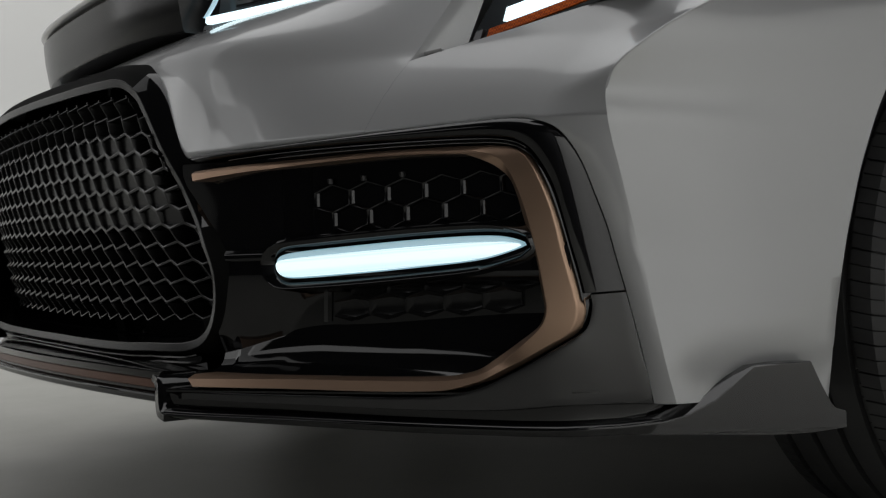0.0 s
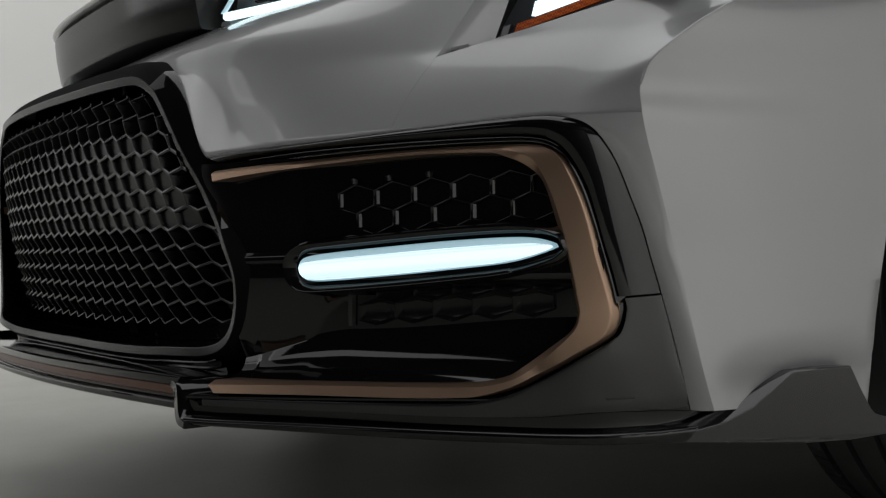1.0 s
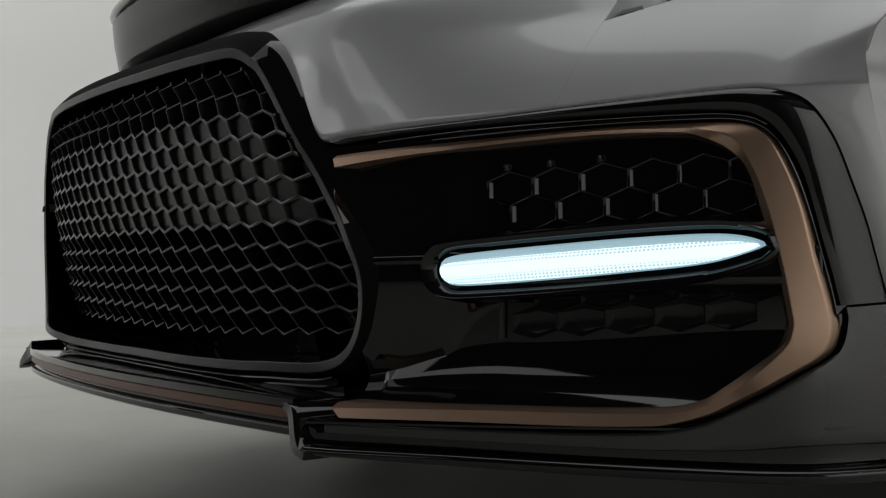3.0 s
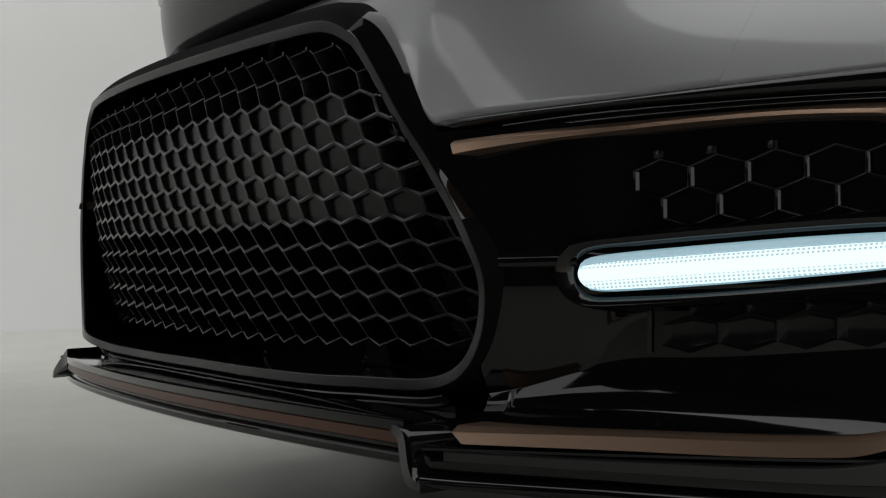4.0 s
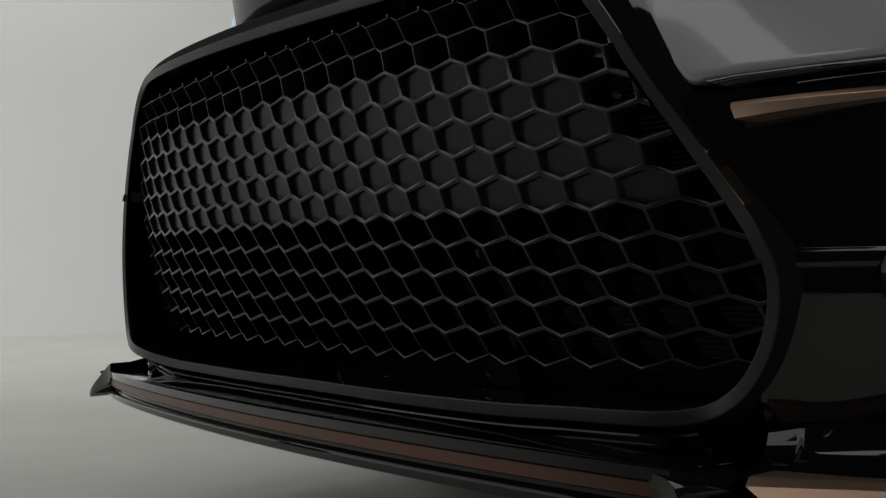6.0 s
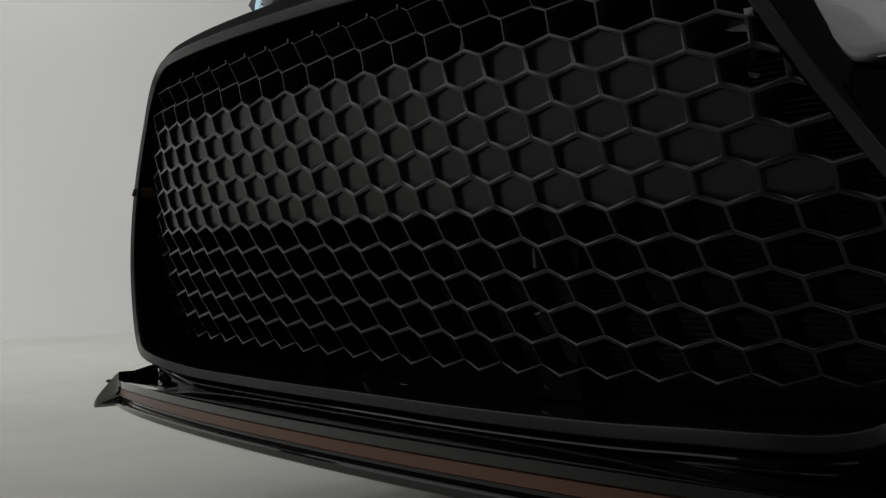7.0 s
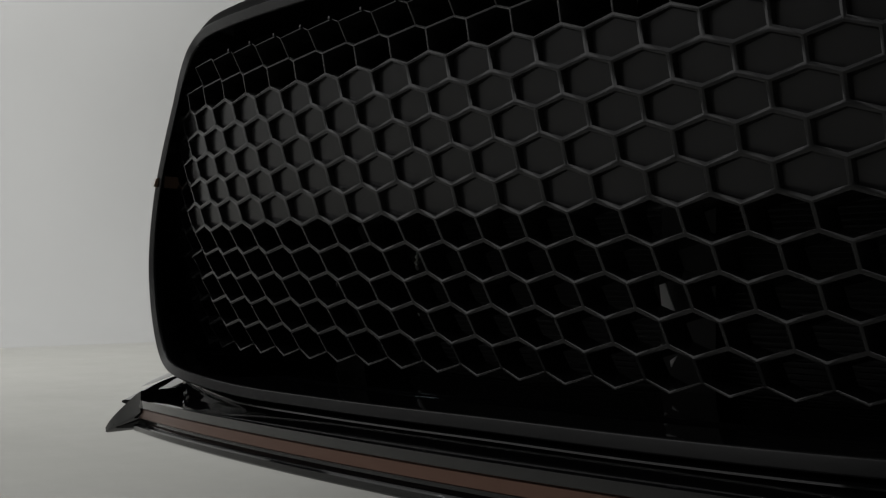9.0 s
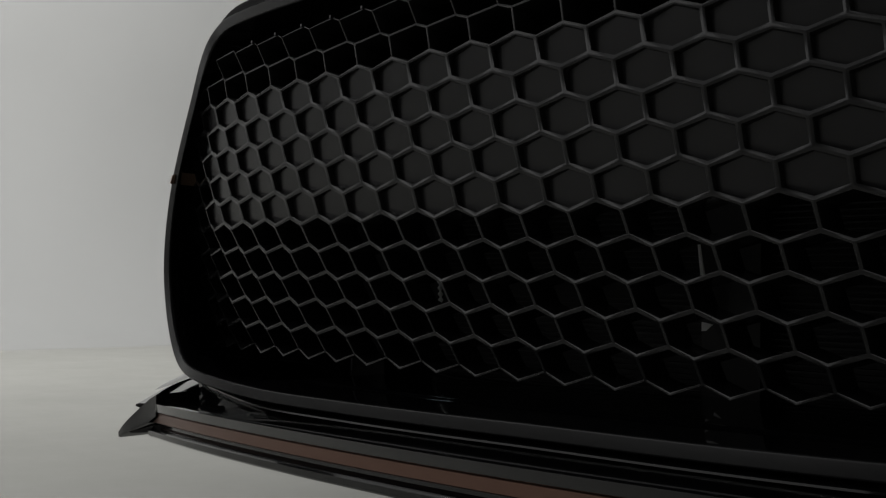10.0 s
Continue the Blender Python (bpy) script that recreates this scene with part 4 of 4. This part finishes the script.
# -- wheels --
def wheel(side, cy):
    cx, cz, R = 0.795, 0.345, 0.345
    root = new("wheel")
    root.parent = car
    half = 0.110
    prof = [(-half + 0.004, -0.055), (-half, -0.03), (-half + 0.004, -0.014), (-half + 0.016, -0.004), (-0.070, -0.001), (-0.0695, -0.009), (-0.0605, -0.009), (-0.060, -0.0005), (-0.027, 0.0), (-0.0265, -0.009), (-0.0175, -0.009), (-0.017, 0.0), (0.017, 0.0), (0.0175, -0.009), (0.0265, -0.009), (0.027, 0.0), (0.060, -0.0005), (0.0605, -0.009), (0.0695, -0.009), (0.070, -0.001), (half - 0.016, -0.004), (half - 0.004, -0.014), (half, -0.03), (half + 0.002, -0.045), (half - 0.002, -0.062), (half - 0.006, -0.085), (half - 0.010, -0.10), (half - 0.03, -0.105)]
    rows = []
    for i in range(58):
        for f, cut in ((0.0, 0), (0.022, 0), (0.034, 1), (0.082, 1), (0.094, 0), (0.30, 0), (0.54, 0), (0.552, 2), (0.575, 2), (0.587, 0), (0.8, 0)):
            row = []
            for x, d in prof:
                out = max(0.0, abs(x) - 0.07) / 0.03
                # full grooves curve back over the shoulder, short sipes stop on it
                deep = -0.0050 * (cut == 1 and abs(x) >= 0.0695 and d > -0.02) - 0.003 * (cut == 2 and 0.0695 <= abs(x) < 0.1 and d > -0.01)
                a = 2 * math.pi * (i + f) / 58 + 0.016 * out * (1 if x > 0 else -1)
                r = R + d + deep
                row.append((side * (cx + x), cy + r * math.sin(a), cz - r * math.cos(a)))
            rows.append(row)
    part("tyre", loft(rows, ring=True), RUBBER, root, "black tyre with a grooved tread", angle=30)
    rows = []
    for i in range(64):
        a = 2 * math.pi * i / 64
        rows.append([(side * (cx + x), cy + r * math.sin(a), cz - r * math.cos(a)) for x, r in ((-0.09, 0.235), (-0.085, 0.225), (0.0, 0.215), (0.085, 0.228), (0.098, 0.240), (0.101, 0.236), (0.096, 0.225), (0.06, 0.215))])
    part("rim", loft(rows, ring=True), ALLOY, root, "dark alloy rim")
    for k in range(10):
        bm = bmesh.new()
        a = 2 * math.pi * k / 10
        box(bm, (0, 0, 0.125), (0.022, 0.028, 0.20), 0.004)
        bmesh.ops.transform(bm, matrix=Matrix.Translation((side * (cx + 0.07), cy, cz)) @ Matrix.Rotation(a, 4, "X"), verts=bm.verts)
        part("spoke", bm, ALLOY, root)
    bm = bmesh.new()
    bmesh.ops.create_cone(bm, cap_ends=True, segments=32, radius1=0.045, radius2=0.035, depth=0.05, matrix=Matrix.Translation((side * (cx + 0.075), cy, cz)) @ Matrix.Rotation(radians(90 * side), 4, "Y"))
    part("hub", bm, ALLOY, root)
    # dark wheel housing
    rows = []
    for i in range(25):
        a = math.pi * (0.40 + 1.2 * i / 24)
        rows.append([(side * x, cy + 0.435 * math.sin(a + math.pi), cz - 0.43 * math.cos(a)) for x in (0.52, 0.70, 0.886)])
    part("wheel_housing", loft(rows), MATT, car, "matt black wheel housing")


for side in (1, -1):
    wheel(side, 1.03)
    wheel(side, 3.72)


# -- head lamps, hood garnish and hood --
def upper():
    for side in (1, -1):
        root = None
        # slim upper lamp
        line = [(0.338, 0.100, 0.6965), (0.40, 0.134, 0.7005), (0.45, 0.160, 0.7035), (0.51, 0.192, 0.7070), (0.56, 0.217, 0.7100), (0.62, 0.247, 0.7140)]
        a = knots(line, 6)
        rows = [[(p[0], p[1] + dy, p[2] + dz) for p in a] for dy, dz in ((0.008, -0.004), (0.010, 0.002), (0.028, 0.004), (0.034, 0.050), (0.020, 0.060), (0.020, 0.075), (0.09, 0.08))]
        root = part("head_lamp", mirror(loft(rows), side), LENS, car, "slim head lamp with white light bar", angle=30)
        b = a[1:]
        rows = [[(p[0], p[1] + dy, p[2] + dz) for p in b] for dy, dz in ((0.004, 0.001), (0.001, 0.003), (0.0015, 0.0095), (0.006, 0.0115), (0.018, 0.0105), (0.018, 0.002))]
        part("light_bar", mirror(loft(rows, ring=True, caps=True), side), LIT, root, "glowing white light bar")
        for k in range(4):
            rows = [[(p[0] + 0.01, p[1] + 0.022 + dy, p[2] + 0.018 + 0.009 * k + dz) for p in a[3:]] for dy, dz in ((0.0, 0.0), (-0.004, 0.001), (-0.004, 0.003), (0.008, 0.004))]
            part("lamp_fin", mirror(loft(rows, ring=True, caps=True), side), SATIN, root)
        rows = []
        for u in np.linspace(0, 1, 9):
            c = np.array([0.343 + 0.010 * math.sin(u * math.pi), 0.110 + 0.02 * u, 0.708 + 0.045 * u])
            rows.append([(c[0] + 0.0035 * math.cos(v), c[1] + 0.0035 * math.sin(v), c[2]) for v in np.linspace(0, 2 * math.pi, 9)[:-1]])
        part("light_hook", mirror(loft(rows, wrap=True), side), LITEDGE, root, "curved light pipe at the lamp's end")
        # outer lamp: dark housing, white strip, amber strip
        low = knots([(0.652, 0.290, 0.6335), (0.70, 0.314, 0.6445), (0.745, 0.338, 0.656), (0.788, 0.361, 0.668), (0.83, 0.386, 0.680)], 6)
        top = [(p[0] + 0.02, p[1] + 0.03, p[2] + 0.065) for p in low]
        rows = [[(p[0], p[1] + 0.03, p[2]) for p in low], low, [(p[0], p[1] - 0.002, p[2] + 0.003) for p in low], [(p[0] + 0.002, p[1] + 0.004, p[2] + 0.006) for p in low], between(low, top, 0.35), between(low, top, 0.7), top, [(p[0], p[1] + 0.03, p[2]) for p in top]]
        outer = part("corner_lamp", mirror(loft(rows, caps=True), side), LENS, car, "dark corner lamp with white and amber strips", angle=35)

        def strip(name, pts, z0, z1, fwd, mat, label):
            lo = [(p[0], p[1] - fwd + 0.25 * z0, p[2] + z0) for p in pts]
            hi = [(p[0] + 0.002, p[1] - fwd + 0.25 * z1, p[2] + z1) for p in pts]
            rows = [[(p[0], p[1] + 0.01, p[2]) for p in lo], lo, between(lo, hi, 0.5), hi, [(p[0], p[1] + 0.01, p[2]) for p in hi]]
            return part(name, mirror(loft(rows, ring=True, caps=True), side), mat, outer, label, angle=50)
        strip("amber_strip", low[3:], 0.0045, 0.0135, 0.004, AMBERLIT, "ribbed amber side marker")
        strip("white_strip", low[5:], 0.0165, 0.032, 0.004, LIT, "glowing white strip")
        strip("chrome_strip", low[1:3], 0.004, 0.016, 0.003, ALLOY, "bright trim at the lamp's tip")
        bm = bmesh.new()
        box(bm, (0.664, 0.236, 0.623), (0.020, 0.012, 0.004), 0.0015, pose(0, 0, 0, 0, -8, 40))
        part("washer_cap", mirror(bm, side), PAINT, car)
    # dark garnish between the lamps
    xs = np.linspace(-0.292, 0.305, 41)

    def g(off, z):
        return [(x, 0.052 + 0.030 * (x / 0.3) ** 4 + off + 0.010 * (abs(x) / 0.3) ** 2, z + 0.0) for x in xs]
    rows = [g(0.06, 0.693), g(0.003, 0.695), g(0.0, 0.699), g(-0.006, 0.735), g(-0.008, 0.762), g(-0.004, 0.767), g(0.06, 0.769)]
    part("hood_garnish", loft(rows, caps=True), SATIN, car, "dark smoked panel across the nose", angle=30)
    rows = [g(0.004, 0.770), g(-0.002, 0.7705), g(-0.009, 0.7725), g(-0.0115, 0.7755), g(-0.0105, 0.779), g(-0.004, 0.7835), g(0.05, 0.795)]
    part("hood_edge", loft(rows), PAINT, car, "rolled grey hood edge", angle=60)
    rows = [g(0.008, 0.7665), g(0.008, 0.7705)]
    part("shut_line", loft(rows), MATT, car)


upper()


# -- the rest of the body, plain --
def body():
    def half(y, pts):
        return [(x, y, z) for x, z in pts] + [(-x, y, z) for x, z in reversed(pts)]
    # hood
    rows = []
    for y, w, z, s in ((0.13, 0.34, 0.785, 0.775), (0.24, 0.60, 0.815, 0.785), (0.42, 0.80, 0.845, 0.77), (0.8, 0.87, 0.895, 0.80), (1.25, 0.88, 0.945, 0.84), (1.55, 0.87, 0.965, 0.88)):
        rows.append([(x * w, y, s + (z - s) * (1 - abs(x) ** 3)) for x in np.linspace(-1, 1, 25)])
    part("hood_panel", loft(rows), PAINT, car, "grey painted hood", angle=50)
    for side in (1, -1):
        # wing above the wheel
        rows = [[(0.871, 0.4805, 0.678), (0.885, 0.62, 0.70), (0.91, 0.85, 0.692), (0.91, 0.95, 0.712), (0.912, 1.03, 0.725), (0.912, 1.2, 0.71), (0.912, 1.36, 0.655)]]
        rows += [[(x - 0.01, y, z + (0.82 - z) * 0.6) for x, y, z in rows[0]], [(0.87, y, 0.80) for x, y, z in rows[0]]]
        part("wing_top", loft([flip(r, side) for r in rows]), PAINT, car, angle=50)
        # flank between the wheels
        rows = []
        for z, x in ((0.22, 0.87), (0.30, 0.905), (0.45, 0.915), (0.62, 0.905), (0.74, 0.912), (0.80, 0.89), (0.94, 0.86)):
            rows.append([(side * x, y, z) for y in (1.46, 1.8, 2.4, 3.0, 3.29)])
        part("flank", loft(rows), PAINT, car, "grey painted doors and sill", angle=50)
        rows = []
        for z, x in ((0.725, 0.905), (0.80, 0.89), (0.97, 0.84)):
            rows.append([(side * x, y, z) for y in (1.30, 1.8, 2.4, 3.0, 3.7, 4.2)])
        part("waist", loft(rows), PAINT, car, angle=50)
        rows = []
        for z, x in ((0.30, 0.86), (0.45, 0.90), (0.62, 0.90), (0.80, 0.88)):
            rows.append([(side * x, y, z) for y in (4.14, 4.3, 4.42)])
        part("rear_corner", loft(rows), PAINT, car, angle=50)
        rows = [[(side * (0.84 - 0.22 * u), 1.45 + 0.85 * u + (2.6 - 1.7 * u) * v, 0.96 + 0.46 * u * (1 - 0.1 * abs(v - 0.4))) for v in np.linspace(0, 1, 9)] for u in (0, 0.5, 1)]
        part("side_window", loft(rows), GLASS, car, "dark side glass", angle=50)
    rows = [[(x * (0.85 - 0.23 * u), 1.45 + 0.85 * u, 0.965 + 0.455 * u) for x in np.linspace(-1, 1, 13)] for u in (0, 0.5, 1)]
    part("windscreen", loft(rows), GLASS, car, "dark windscreen glass", angle=50)
    rows = [[(x * 0.62, y, z + 0.02 * (1 - x * x)) for x in np.linspace(-1, 1, 13)] for y, z in ((2.30, 1.42), (2.65, 1.44), (3.0, 1.42), (3.2, 1.39))]
    part("roof", loft(rows), PAINT, car, "grey painted roof", angle=50)
    rows = [[(x * (0.62 + 0.22 * u), 3.2 + 0.85 * u, 1.39 - 0.42 * u) for x in np.linspace(-1, 1, 13)] for u in (0, 0.5, 1)]
    part("rear_window", loft(rows), GLASS, car, "dark rear glass", angle=50)
    rows = [[(x * 0.86, y, z) for x in np.linspace(-1, 1, 13)] for y, z in ((4.05, 0.97), (4.25, 0.96), (4.42, 0.90), (4.45, 0.70), (4.42, 0.45), (4.38, 0.25))]
    part("tail", loft(rows), PAINT, car, "grey painted tail", angle=50)


body()
